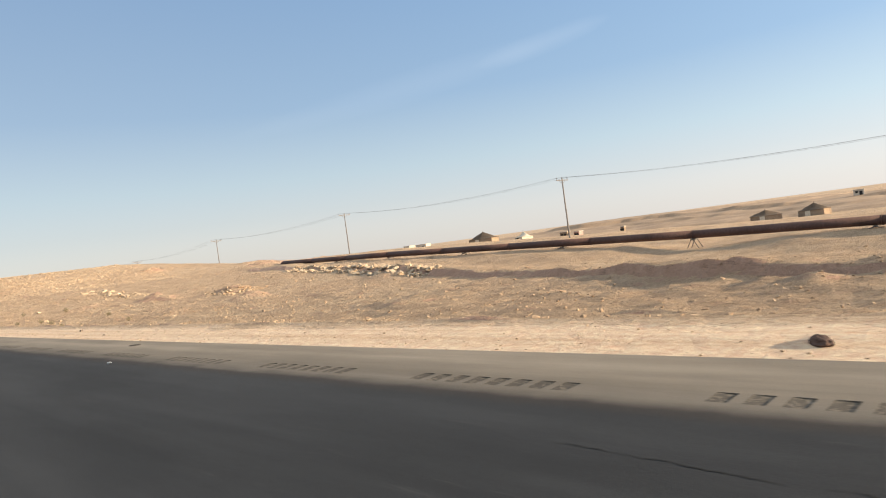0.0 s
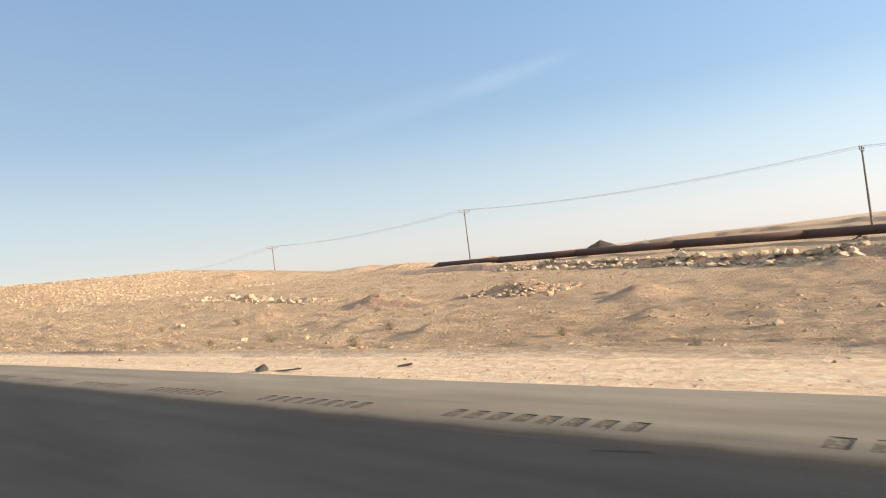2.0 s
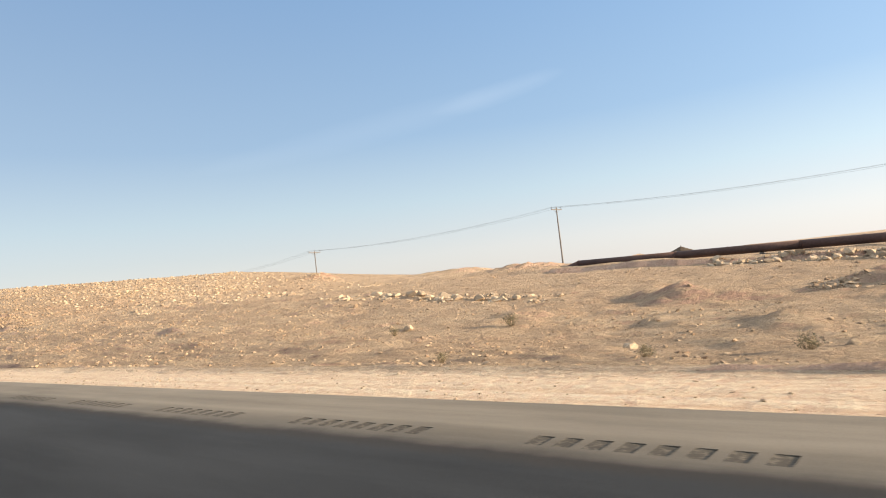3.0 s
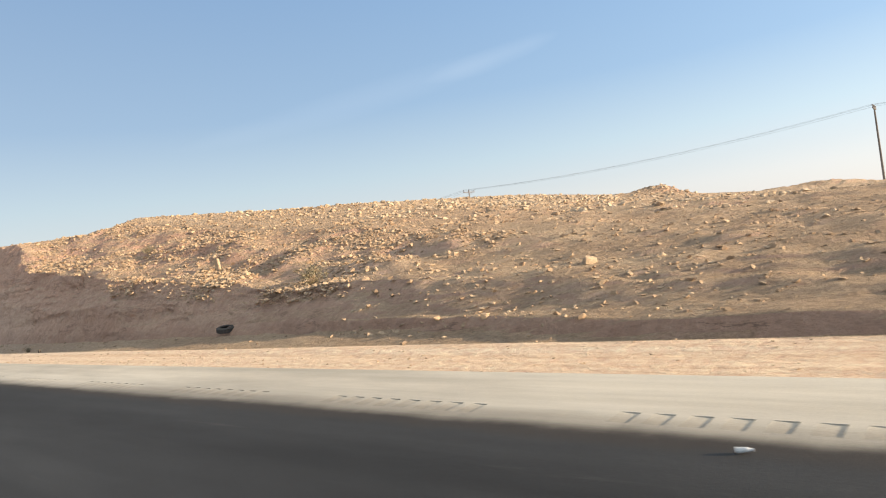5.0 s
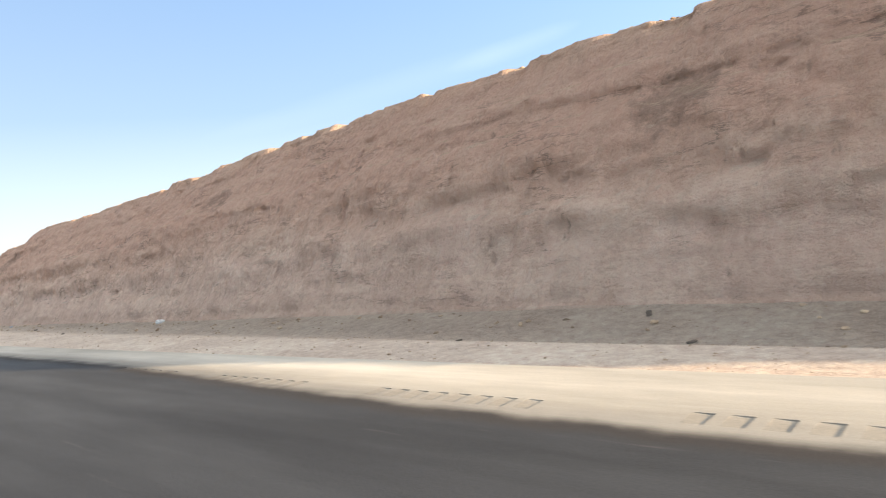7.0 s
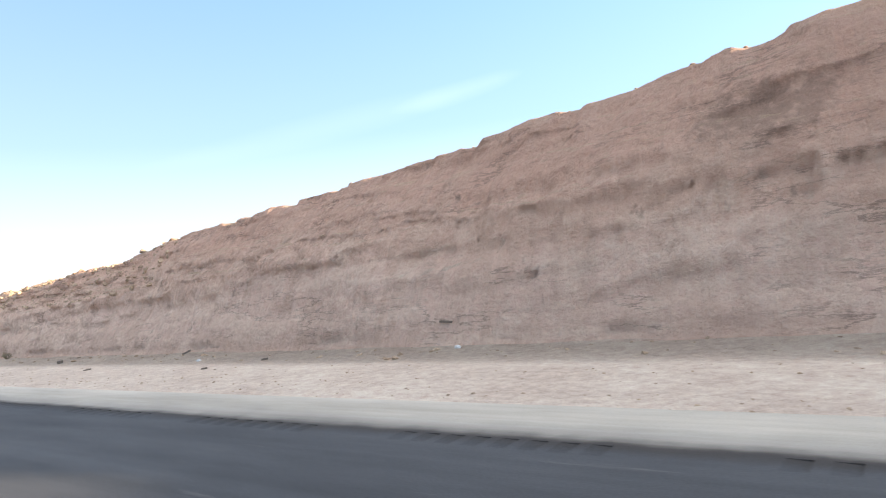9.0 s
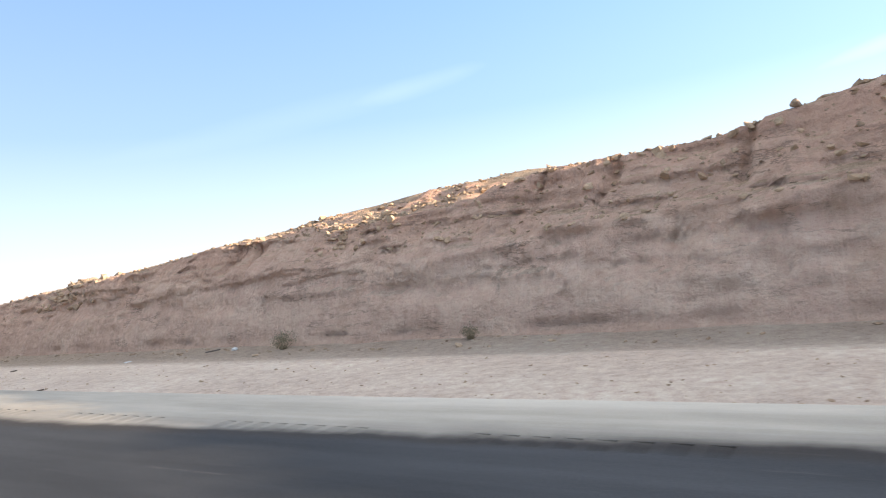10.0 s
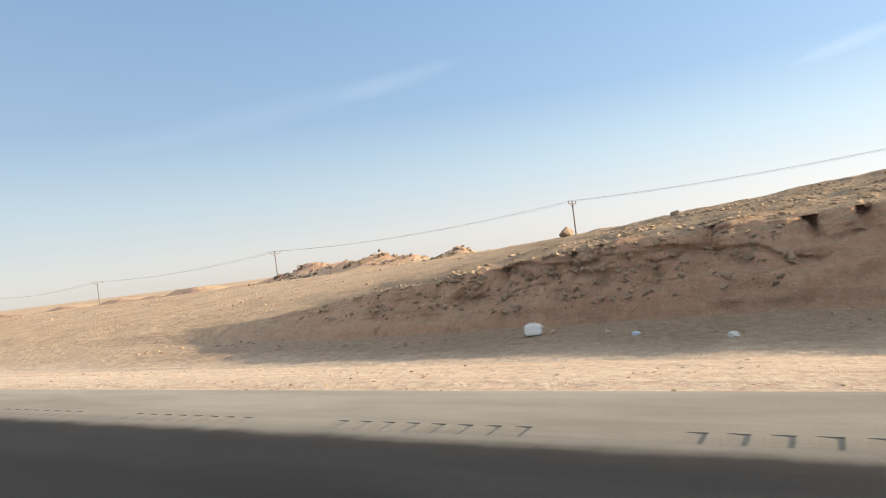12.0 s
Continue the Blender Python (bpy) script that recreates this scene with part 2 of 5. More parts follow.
def asphalt_material(name, tone):
    """Dark asphalt whose outer margin is covered with blown dust."""
    m, n, l, b = material(name, 0.85)
    p = place(n)
    sep = n.new("ShaderNodeSeparateXYZ")
    l.new(p, sep.inputs[0])
    lane = noise_node(n, l, 1.0, 5, stretched(n, l, p, 0.03, 1.6, 1.0))
    fine = noise_node(n, l, 60.0, 4, p, 0.7)
    mid = noise_node(n, l, 1.4, 6, p)
    base = mix(n, l, ramp(n, l, lane, (0.3, 0.0), (0.7, 1.0)), (0.027, 0.0275, 0.0285), (0.040, 0.041, 0.042))
    blotch = noise_node(n, l, 1.0, 6, stretched(n, l, p, 0.15, 0.7, 1.0), 0.6)
    base = mix(n, l, 1.0, base, ramp(n, l, blotch, (0.36, 0.72), (0.62, 1.2)), "MULTIPLY")
    base = mix(n, l, 0.5, base, ramp(n, l, fine, (0.3, 0.2), (0.7, 0.8)), "OVERLAY")
    # thin pale scuffs along the lane
    scuff = noise_node(n, l, 1.0, 8, stretched(n, l, p, 0.35, 5.0, 1.0), 0.7)
    base = mix(n, l, ramp(n, l, scuff, (0.62, 0.0), (0.78, 0.30)), base, (0.20, 0.18, 0.16))
    dust = mix(n, l, ramp(n, l, lane, (0.35, 0.0), (0.65, 1.0)), (0.50, 0.445, 0.36), (0.61, 0.55, 0.455))
    grey = mix(n, l, ramp(n, l, lane, (0.35, 0.0), (0.65, 1.0)), (0.245, 0.203, 0.155), (0.315, 0.263, 0.203))
    dust = mix(n, l, ramp(n, l, calc(n, l, "MULTIPLY", sep.outputs["X"], -0.0025), (0.25, 0.0), (0.32, 1.0)), grey, dust)
    patch = noise_node(n, l, 1.0, 6, stretched(n, l, p, 0.18, 0.9, 1.0), 0.65)      # uneven dust, thin in places
    dust = mix(n, l, 1.0, dust, ramp(n, l, patch, (0.34, 0.74), (0.62, 1.05)), "MULTIPLY")
    worn = ramp(n, l, calc(n, l, "MULTIPLY", sep.outputs["X"], -0.0025), (0.655, 1.0), (0.685, 0.68))   # newer, darker surfacing further on
    dust = mix(n, l, 1.0, dust, worn, "MULTIPLY")
    base = mix(n, l, 1.0, base, worn, "MULTIPLY")
    # lane colour lightened where the cutting shades it, making up for weak fill light
    base = mix(n, l, 1.0, base, ramp(n, l, calc(n, l, "MULTIPLY", sep.outputs["X"], -0.0025), (0.36, 1.0), (0.46, 1.45), (0.54, 2.1), (0.62, 2.1), (0.68, 1.1)), "MULTIPLY")
    dust = mix(n, l, 0.3, dust, ramp(n, l, fine, (0.3, 0.3), (0.7, 0.75)), "OVERLAY")
    # where the wind has swept the margin clean the dust begins further out
    swept = ramp(n, l, calc(n, l, "MULTIPLY", sep.outputs["X"], -0.0025), (0.462, 0.0), (0.485, 1.0), (0.640, 1.0), (0.665, 0.0))
    edge = calc(n, l, "SUBTRACT", sep.outputs["Y"], calc(n, l, "MULTIPLY", swept, 0.62))
    edge = calc(n, l, "ADD", edge, calc(n, l, "MULTIPLY", calc(n, l, "SUBTRACT", mid, 0.5), 0.30))
    edge = calc(n, l, "ADD", edge, calc(n, l, "MULTIPLY", calc(n, l, "SUBTRACT", lane, 0.5), 0.3))
    # oily brown margin where the lane ends
    tar = ramp(n, l, calc(n, l, "MULTIPLY", edge, 0.1), (0.432, 0.0), (0.450, 0.7), (0.462, 0.7), (0.476, 0.0))
    base = mix(n, l, tar, base, (0.046, 0.037, 0.030))
    cover = ramp(n, l, calc(n, l, "MULTIPLY", edge, 0.1), (0.456, 0.0), (0.476, 0.5), (0.515, 0.84), (0.59, 1.0))
    top = mix(n, l, cover, base, dust)
    # groove floors: darker than the shoulder, most so and speckled on the first stretch
    if tone < 1.0:
        old = ramp(n, l, calc(n, l, "MULTIPLY", sep.outputs["X"], -0.0025), (0.25, tone * 0.55), (0.30, tone))
        top = mix(n, l, 1.0, top, old, "MULTIPLY")
        speck = noise_node(n, l, 14.0, 4, p, 0.7)
        top = mix(n, l, mix(n, l, 1.0, ramp(n, l, speck, (0.50, 0.0), (0.60, 0.5)), ramp(n, l, calc(n, l, "MULTIPLY", sep.outputs["X"], -0.0025), (0.25, 1.0), (0.28, 0.0)), "MULTIPLY"), top, dust)
    l.new(top, b.inputs["Base Color"])
    bump(n, l, b, fine, 0.5, 0.012)
    return m


def stone_material(name, a, c2):
    """Stones that differ one by one."""
    m, n, l, b = material(name, 0.92)
    isl = n.new("ShaderNodeNewGeometry").outputs["Random Per Island"]
    inf = n.new("ShaderNodeObjectInfo").outputs["Random"]
    pick = calc(n, l, "FRACT", calc(n, l, "ADD", isl, inf))
    c = mix(n, l, pick, a, c2)
    p = place(n)
    fine = noise_node(n, l, 9.0, 6, p, 0.7)
    c = mix(n, l, 0.5, c, ramp(n, l, fine, (0.3, 0.25), (0.7, 0.8)), "OVERLAY")
    l.new(c, b.inputs["Base Color"])
    bump(n, l, b, fine, 0.7, 0.05)
    return m


M_GROUND = ground_material()
M_ASPHALT = asphalt_material("dusty_asphalt", 1.0)
M_MILLED = asphalt_material("milled_asphalt", 0.85)
M_STONE = stone_material("limestone", (0.35, 0.26, 0.175), (0.56, 0.435, 0.31))
M_BANKSTONE = stone_material("tan_limestone", (0.31, 0.215, 0.14), (0.48, 0.355, 0.24))
M_DARKSTONE = stone_material("brown_stone", (0.20, 0.145, 0.10), (0.36, 0.265, 0.18))
M_PIPE = plain("rusty_steel", (0.105, 0.062, 0.052), 0.6, 0.2, 0.3, 1.0)
M_STEEL = plain("weathered_steel", (0.13, 0.115, 0.105), 0.6, 0.4)
M_POLE = plain("weathered_wood", (0.17, 0.155, 0.145), 0.85)
M_PORCELAIN = plain("glazed_brown", (0.09, 0.06, 0.05), 0.3)
M_WIRE = plain("oxidised_aluminium", (0.22, 0.22, 0.23), 0.6, 0.5)
M_RUBBER = plain("old_rubber", (0.060, 0.054, 0.048), 0.9)
M_PLASTIC = plain("dusty_white_plastic", (0.62, 0.61, 0.58), 0.5, vary=0.2)
M_WHITE = plain("white_plastic", (0.78, 0.78, 0.76), 0.45, vary=0.08)
M_BLUE = plain("blue_plastic", (0.42, 0.47, 0.56), 0.5, vary=0.15)
M_TENT = plain("brown_goat_hair_cloth", (0.115, 0.085, 0.062), 0.95, vary=0.35, scale=1.0)
M_STRIPE = plain("sun_bleached_brown_cloth", (0.27, 0.20, 0.14), 0.95, vary=0.3, scale=1.0)
M_CANVAS = plain("cream_canvas", (0.60, 0.53, 0.42), 0.9, vary=0.12, scale=1.0)
M_PLASTER = plain("pale_plaster", (0.55, 0.49, 0.41), 0.9, vary=0.12, scale=1.0)
M_PINK = plain("faded_red_paint", (0.42, 0.27, 0.23), 0.7)
# near-black panels stand in for the shade inside doors and windows
M_DARK = plain("dark_opening", (0.03, 0.028, 0.026), 0.9)
M_WOOD = plain("grey_driftwood", (0.17, 0.135, 0.105), 0.9)
# stony brown, darkened to stand for a hillside turned away from the sun
M_HILL = plain("shaded_stony_ground", (0.37, 0.262, 0.178), 0.95, 0.0, 0.22, 0.5, 0.5)
M_SCRAP = plain("dirty_brown_card", (0.10, 0.062, 0.048), 0.9)
M_TAR = plain("tar_and_dirt", (0.016, 0.015, 0.014), 0.8)
M_DRY = plain("dry_twigs", (0.235, 0.185, 0.115), 0.95)
M_SAGE = plain("grey_green_leaves", (0.25, 0.215, 0.14), 0.95)


# ================= helpers for meshes =================
def part(name, bm, mat, parent=None, label=""):
    me = bpy.data.meshes.new(name)
    bm.to_mesh(me)
    bm.free()
    me.materials.append(mat)
    ob = new(name, me)
    if parent is not None:
        ob.parent = parent
    if label:
        tagged(ob, label)
    return ob


def empty(name, x, y, z, turn=0.0):
    e = new(name)
    e.matrix_world = pose(x, y, z, 0, 0, turn)
    return e


def box_bm(sx, sy, sz, cx=0, cy=0, cz=0, bevel=0.0):
    bm = bmesh.new()
    bmesh.ops.create_cube(bm, size=1.0, matrix=Matrix.Translation((cx, cy, cz)) @ Matrix.Diagonal((sx, sy, sz, 1)))
    if bevel:
        bmesh.ops.bevel(bm, geom=bm.edges[:], offset=bevel, segments=2, affect="EDGES")
    return bm


def rod_bm(a, b, ra, rb, seg=10):
    a, b = Vector(a), Vector(b)
    d = b - a
    bm = bmesh.new()
    bmesh.ops.create_cone(bm, cap_ends=True, segments=seg, radius1=ra, radius2=rb, depth=d.length,
                          matrix=Matrix.Translation((a + b) / 2) @ d.to_track_quat("Z", "Y").to_matrix().to_4x4())
    return bm


def merged(*parts):
    bm = bmesh.new()
    for q in parts:
        me = bpy.data.meshes.new("piece")
        q.to_mesh(me)
        q.free()
        bm.from_mesh(me)
        bpy.data.meshes.remove(me)
    return bm


def mesh_from(name, verts, faces, mat, smooth=False):
    me = bpy.data.meshes.new(name)
    me.vertices.add(len(verts))
    me.vertices.foreach_set("co", np.asarray(verts, dtype=np.float32).ravel())
    faces = np.asarray(faces, dtype=np.int32)
    k = faces.shape[1]
    me.loops.add(faces.size)
    me.loops.foreach_set("vertex_index", faces.ravel())
    me.polygons.add(len(faces))
    me.polygons.foreach_set("loop_start", np.arange(len(faces), dtype=np.int32) * k)
    me.polygons.foreach_set("loop_total", np.full(len(faces), k, dtype=np.int32))
    me.polygons.foreach_set("use_smooth", np.full(len(faces), smooth, dtype=bool))
    me.update(calc_edges=True)
    me.validate()
    me.materials.append(mat)
    return new(name, me)


# ================= shape of the land =================
def lattice(ix, iy, seed):
    h = (ix.astype(np.int64) * 374761393 + iy.astype(np.int64) * 668265263 + seed * 1442695041) & 0xFFFFFFFF
    h = ((h ^ (h >> 13)) * 1274126177) & 0xFFFFFFFF
    return ((h ^ (h >> 16)) & 0xFFFF) / 65535.0


def value_noise(x, y, seed):
    fx, fy = np.floor(x), np.floor(y)
    u, v = x - fx, y - fy
    u, v = u * u * (3 - 2 * u), v * v * (3 - 2 * v)
    ix, iy = fx.astype(np.int64), fy.astype(np.int64)
    a, b = lattice(ix, iy, seed), lattice(ix + 1, iy, seed)
    c, d = lattice(ix, iy + 1, seed), lattice(ix + 1, iy + 1, seed)
    return (a * (1 - u) + b * u) * (1 - v) + (c * (1 - u) + d * u) * v - 0.5


def fbm(x, y, seed, octaves=4):
    s, a = 0.0, 1.0
    for k in range(octaves):
        s = s + a * value_noise(x * 2 ** k, y * 2 ** k, seed + k)
        a *= 0.5
    return s


def soft(t):
    t = np.clip(t, 0, 1)
    return t * t * (3 - 2 * t)


PIPE = [(-119.5, 73.2, 0.75), (-117.0, 72.7, 1.35), (-79.0, 68.2, 0.5), (-29.1, 67.5, -1.4), (-12.0, 66.5, -1.8), (60, 65.0, -4.3)]   # axis of the pipeline
PQ = np.array(PIPE)
STATIONS = []


def station(x, foot_y, foot_z, lip_y, lip_z, z22, z35, z60, z105):
    """One cross-section of the roadside: foot and lip of the slope, then the heights of the land behind."""
    STATIONS.append((x, foot_y, foot_z, lip_y, lip_z, z22, z35, z60, z105))


station(-2500, 12.5, -0.4, 16, -0.6, -0.8, -1.0, -2.0, -3.5)
station(-420, 12.5, -0.3, 16, -0.2, 0.0, 0.4, -0.5, -3.5)
station(-352, 12.5, -0.2, 15, 0.0, 0.3, 0.9, 0.8, -3.2)
station(-332, 12.8, -0.05, 14.0, 0.05, 0.5, 1.2, 1.1, -3.0)
station(-326, 12.7, -0.12, 13.9, 0.15, 0.7, 1.4, 1.3, -3.0)
station(-322, 12.5, -0.15, 13.7, 0.35, 0.9, 1.6, 1.4, -2.8)
station(-317, 12.4, -0.15, 13.6, 0.9, 1.3, 1.8, 1.6, -2.6)
station(-309, 12.3, -0.15, 13.5, 1.45, 1.85, 2.52, 2.1, -2.4)
station(-299, 12.3, -0.15, 13.5, 1.5, 2.45, 3.33, 2.75, -2.2)
station(-290, 12.3, -0.12, 13.5, 2.0, 3.05, 3.8, 3.1, -1.5)
station(-281, 12.2, -0.1, 13.6, 2.5, 3.55, 4.1, 3.5, -1.0)
station(-274, 12.1, -0.1, 13.8, 2.95, 4.15, 4.1, 3.7, -0.8)
station(-270, 12.05, -0.1, 13.7, 2.8, 4.5, 4.5, 3.75, -0.6)
station(-266, 12.0, -0.1, 13.9, 2.95, 4.55, 4.5, 3.8, -0.5)
station(-262, 12.0, -0.1, 14.6, 3.5, 4.0, 4.2, 3.9, -0.2)
station(-258.5, 12.0, -0.1, 14.8, 3.55, 3.7, 4.1, 3.9, 0.0)
station(-255.5, 12.0, -0.1, 15.0, 4.15, 4.2, 4.4, 4.2, 0.0)
station(-244, 11.9, -0.1, 15.4, 4.75, 4.8, 5.0, 4.9, 0.2)
station(-240.5, 11.83, -0.09, 15.5, 5.03, 5.05, 5.2, 5.1, 0.25)
station(-237, 11.75, -0.08, 15.65, 5.48, 5.5, 5.6, 5.4, 0.3)
station(-231, 11.6, -0.05, 15.9, 6.14, 6.14, 6.1, 5.7, 0.4)
station(-215, 11.17, -0.02, 15.96, 6.08, 6.1, 6.2, 6.0, 0.5)
station(-205, 10.9, 0.0, 16.0, 6.4, 6.45, 6.5, 6.2, 0.6)
station(-186, 10.9, 0.0, 15.8, 6.3, 6.2, 6.5, 6.5, 1.2)
station(-177.5, 11.0, -0.1, 15.2, 5.8, 6.3, 6.5, 6.6, 1.4)
station(-174, 11.18, -0.16, 14.27, 4.6, 6.75, 6.7, 6.6, 1.5)
station(-171.5, 11.3, -0.2, 13.6, 3.6, 6.12, 6.4, 6.4, 1.5)
station(-165, 11.4, -0.25, 13.5, 2.9, 5.0, 5.85, 5.75, 1.5)
station(-158, 11.6, -0.3, 13.4, 2.1, 4.05, 4.55, 4.6, 1.5)
station(-152, 11.7, -0.3, 13.3, 1.45, 3.3, 3.7, 3.7, 1.5)
station(-146, 11.8, -0.3, 13.3, 0.85, 2.3, 2.7, 2.7, 1.4)
station(-137, 11.8, -0.25, 13.5, 0.5, 1.35, 1.7, 1.6, 1.4)
station(-118, 12.0, -0.4, 16.0, 0.0, 0.3, 0.7, 0.8, 1.0)
station(-91, 12.5, -0.8, 17.0, -1.3, -1.7, -1.3, -0.4, -0.3)
station(-66, 12.5, -0.8, 18.0, -1.7, -2.0, -2.2, -1.6, -1.1)
station(-30, 12.5, -0.8, 18.0, -1.7, -2.1, -2.0, -3.1, -3.0)
station(60, 12.5, -0.8, 18.0, -1.7, -2.1, -2.3, -6.2, -5.0)
station(2500, 12.5, -0.8, 18.0, -1.9, -2.4, -3.0, -6.5, -6.0)
ST = np.array(STATIONS)


HEAPS = []


def heap(x, y, high, radius):
    """A small earth heap on the land."""
    HEAPS.append((x, y, high, radius))


heap(-69.3, 38.1, 0.75, 1.9)
heap(-91.3, 35.7, 1.0, 1.9)
heap(-88.6, 36.5, 0.5, 1.5)
heap(-93.5, 37.5, 0.45, 1.6)
heap(-82.5, 42.5, 0.8, 2.0)
heap(-80.0, 42.0, 0.6, 1.5)
heap(-7.5, 27.4, 0.3, 1.3)
heap(-9.3, 27.8, 0.3, 1.0)
heap(-5.2, 27.0, 0.25, 1.2)
heap(-126, 74.5, 1.2, 7.0)
heap(-112, 78, 0.9, 6.0)
heap(-141, 80, 1.0, 6.0)
heap(-151, 59.5, 0.7, 2.5)
heap(-341.5, 45, 1.25, 2.4)
heap(-333.3, 45, 0.85, 1.5)
heap(-347, 46, 0.95, 2.2)
heap(-338.2, 45.4, 0.8, 1.6)
heap(-351, 46.5, 0.8, 2.0)
heap(-344.6, 44.6, 0.7, 1.3)
heap(-60, 52, 0.5, 3.5)
heap(-352, 50, 0.7, 3.0)
heap(-64, 27, 0.35, 1.6)
heap(-75, 24.5, 0.3, 1.4)
heap(-52, 30, 0.3, 2.0)
heap(-97, 29, 0.4, 1.8)
heap(-84.5, 28, 0.3, 1.3)
heap(-30, 27, 0.25, 1.5)
heap(-12, 31, 0.3, 2.0)


def mounds(x, y):
    z = np.zeros(np.shape(x))
    for mx, my, h, r in HEAPS:
        d = ((x - mx) ** 2 + (y - my) ** 2) / r ** 2
        m = d < 7.0
        if m.any():
            z[m] += h * np.exp(-d[m] * 1.2) * (1 + 0.5 * fbm(x[m] * 1.3, y[m] * 1.3, 77, 3))
    return z


def height(x, y, rough=True):
    """Height of the land; x and y are arrays of one shape."""
    x, y = np.asarray(x, float), np.asarray(y, float)
    s = [np.interp(x, ST[:, 0], ST[:, k]) for k in range(1, 9)]
    fy, fz, ly, lz = s[0], s[1], s[2], s[3]
    cut = soft((lz - 0.9) / 1.2)                     # 1 where there is a steep face
    yy = y
    if rough:
        rills = 0.22 * fbm(x * 0.55, y * 0.05, 5, 4) + 0.16 * np.abs(fbm(x * 1.7, y * 0.08, 9, 3))
        blocks = 0.26 * fbm(x * 0.28, y * 0.5, 21, 4)
        where = soft((y - fy - 0.05) / 0.7) * (1 - soft((y - ly - 0.4) / 1.8))
        yy = y + (rills + blocks) * cut * where
    edge = np.interp(x, (-420, -330, -300, -284, -225, -195, -175, -160, -130, -100), (7.2, 7.2, 7.2, 9.0, 9.0, 8.0, 7.7, 8.0, 8.5, 9.0))
    drop = np.interp(x, (-330, -300, -284, -225, -195, -175, -125, -100), (-0.32, -0.32, -0.18, -0.15, -0.22, -0.42, -0.45, -0.25))
    reach = np.interp(x, (-300, -284), (2.3, 1.4))
    ny = [6.4 + 0 * x, edge, np.minimum(edge + reach, fy - 0.3), fy, fy + 0.36 * (ly - fy), ly, 22 + 0 * x, 35 + 0 * x, 60 + 0 * x, 105 + 0 * x, 200 + 0 * x, 600 + 0 * x, 3600 + 0 * x]
    z200 = np.interp(x, (-200, -135, -60), (-1.5, -3.8, -5.4))
    z600 = np.interp(x, (-400, -60), (-3.0, -6.0))
    nz = [-0.05 + 0 * x, -0.04 + 0 * x, drop, fz, fz + (0.36 + 0.17 * cut) * (lz - fz), lz, s[4], s[5], s[6], s[7], z200, z600, -15 + 0 * x]
    z = np.where(yy < 6.4, -0.05, 0.0)
    for k in range(12):
        inside = (yy >= ny[k]) & ((yy < ny[k + 1]) if k < 11 else True)
        t = (yy - ny[k]) / np.maximum(ny[k + 1] - ny[k], 1e-6)
        if k >= 5:
            t = t * 0.5 + 0.5 * soft(t)
        z = np.where(inside, nz[k] + (nz[k + 1] - nz[k]) * np.clip(t, 0, 1), z)
    z = np.where(y < -9.0, -0.1 - 1.5 * soft((-9 - y) / 14), z)
    if rough:
        off = soft((y - 9.0) / 5.0)
        # little scarp where the slope was dug away beside the verge
        z = z + 0.24 * soft((y - np.interp(x, (-146, -140, -132, -112), (11.9, 11.4, 10.5, 10.2)) - 0.25 * fbm(x * 0.4, x * 0, 231, 3)) / 0.22) * (1 - soft((y - 11.6) / 3.5)) * soft((x + 148) / 5) * (1 - soft((x + 116) / 8))
        # a low broken bank along the plain, steep on the road side
        line = np.interp(x, (-125, -95, -75, -62, -50, -25, -15, -5, 12), (66, 62, 58, 54, 50, 37.5, 31.5, 29, 26.5)) + 0.7 * fbm(x * 0.2, x * 0 + 3, 31, 4)
        bank = 0.68 * np.clip(0.85 + 0.5 * fbm(x * 0.15, x * 0 + 8, 35, 3), 0.45, 1.0) * soft((y - line) / 0.45) * (1 - soft((y - line - 2.5) / 7)) * soft((x + 124) / 14)
        z = z + bank
        # old wheel tracks and low wind ridges along the plain
        open_ = soft((y - 10.5) / 2) * (1 - soft((y - 60) / 20)) * (1 - cut) * soft((x + 150) / 12)
        z = z + open_ * (0.13 * fbm(x * 0.06, y * 0.75, 37, 4) + 0.10 * np.abs(fbm(x * 0.35, y * 0.9, 39, 4)))
        z = z + mounds(x, y)
        # graded track under the pipeline
        py, pz = np.interp(x, PQ[:, 0], PQ[:, 1]), np.interp(x, PQ[:, 0], PQ[:, 2])
        z = z + np.exp(-((y - py) / 6.0) ** 2) * soft((x + 122) / 6) * (0.95 - 0.8 * np.exp(-((x + 29) / 7) ** 2)) * np.maximum(0, pz - 0.62 - z)
        # gullies and humps of the stony bank
        hump = soft((y - 13.2) / 1.5) * (1 - soft((y - 19.5) / 2.5)) * soft((x + 179) / 4) * (1 - soft((x + 146) / 8))
        z = z + hump * (0.42 * fbm(x * 0.32, y * 0.5, 201, 3) + 0.16 * fbm(x * 1.3, y * 1.6, 203, 3))
        z = z + off * (1 - 0.6 * cut) * (1 - 0.6 * soft((-x - 314) / 12)) * (0.16 * fbm(x * 0.22, y * 0.3, 3, 3) + 0.14 * (1 - soft((y - 40) / 25)) * fbm(x * 0.9, y * 1.2, 13, 4)) * np.interp(y, (60, 64, 120, 170), (1.0, 2.0, 2.0, 0.5))
        z = z + off * (1 - cut) * soft((x + 318) / 20) * 0.17 * (1 - soft((y - 45) / 30)) * np.maximum(0, fbm(x * 0.7, y * 1.3, 41, 4))
        # low dug bank along the far field
        z = z + 0.75 * soft((y - 46.5 - 1.5 * fbm(x * 0.08, x * 0 + 2, 241, 3)) / 0.6) * (1 - soft((y - 49.5) / 4)) * np.clip(0.6 + fbm(x * 0.2, x * 0, 243, 3), 0.2, 1) * soft((x + 440) / 20) * (1 - soft((x + 346) / 8))
        # long low hill behind the settlement, stepped by broken scarps
        far = soft((x + 205) / 55) * (1 - soft((y - 310) / 220))
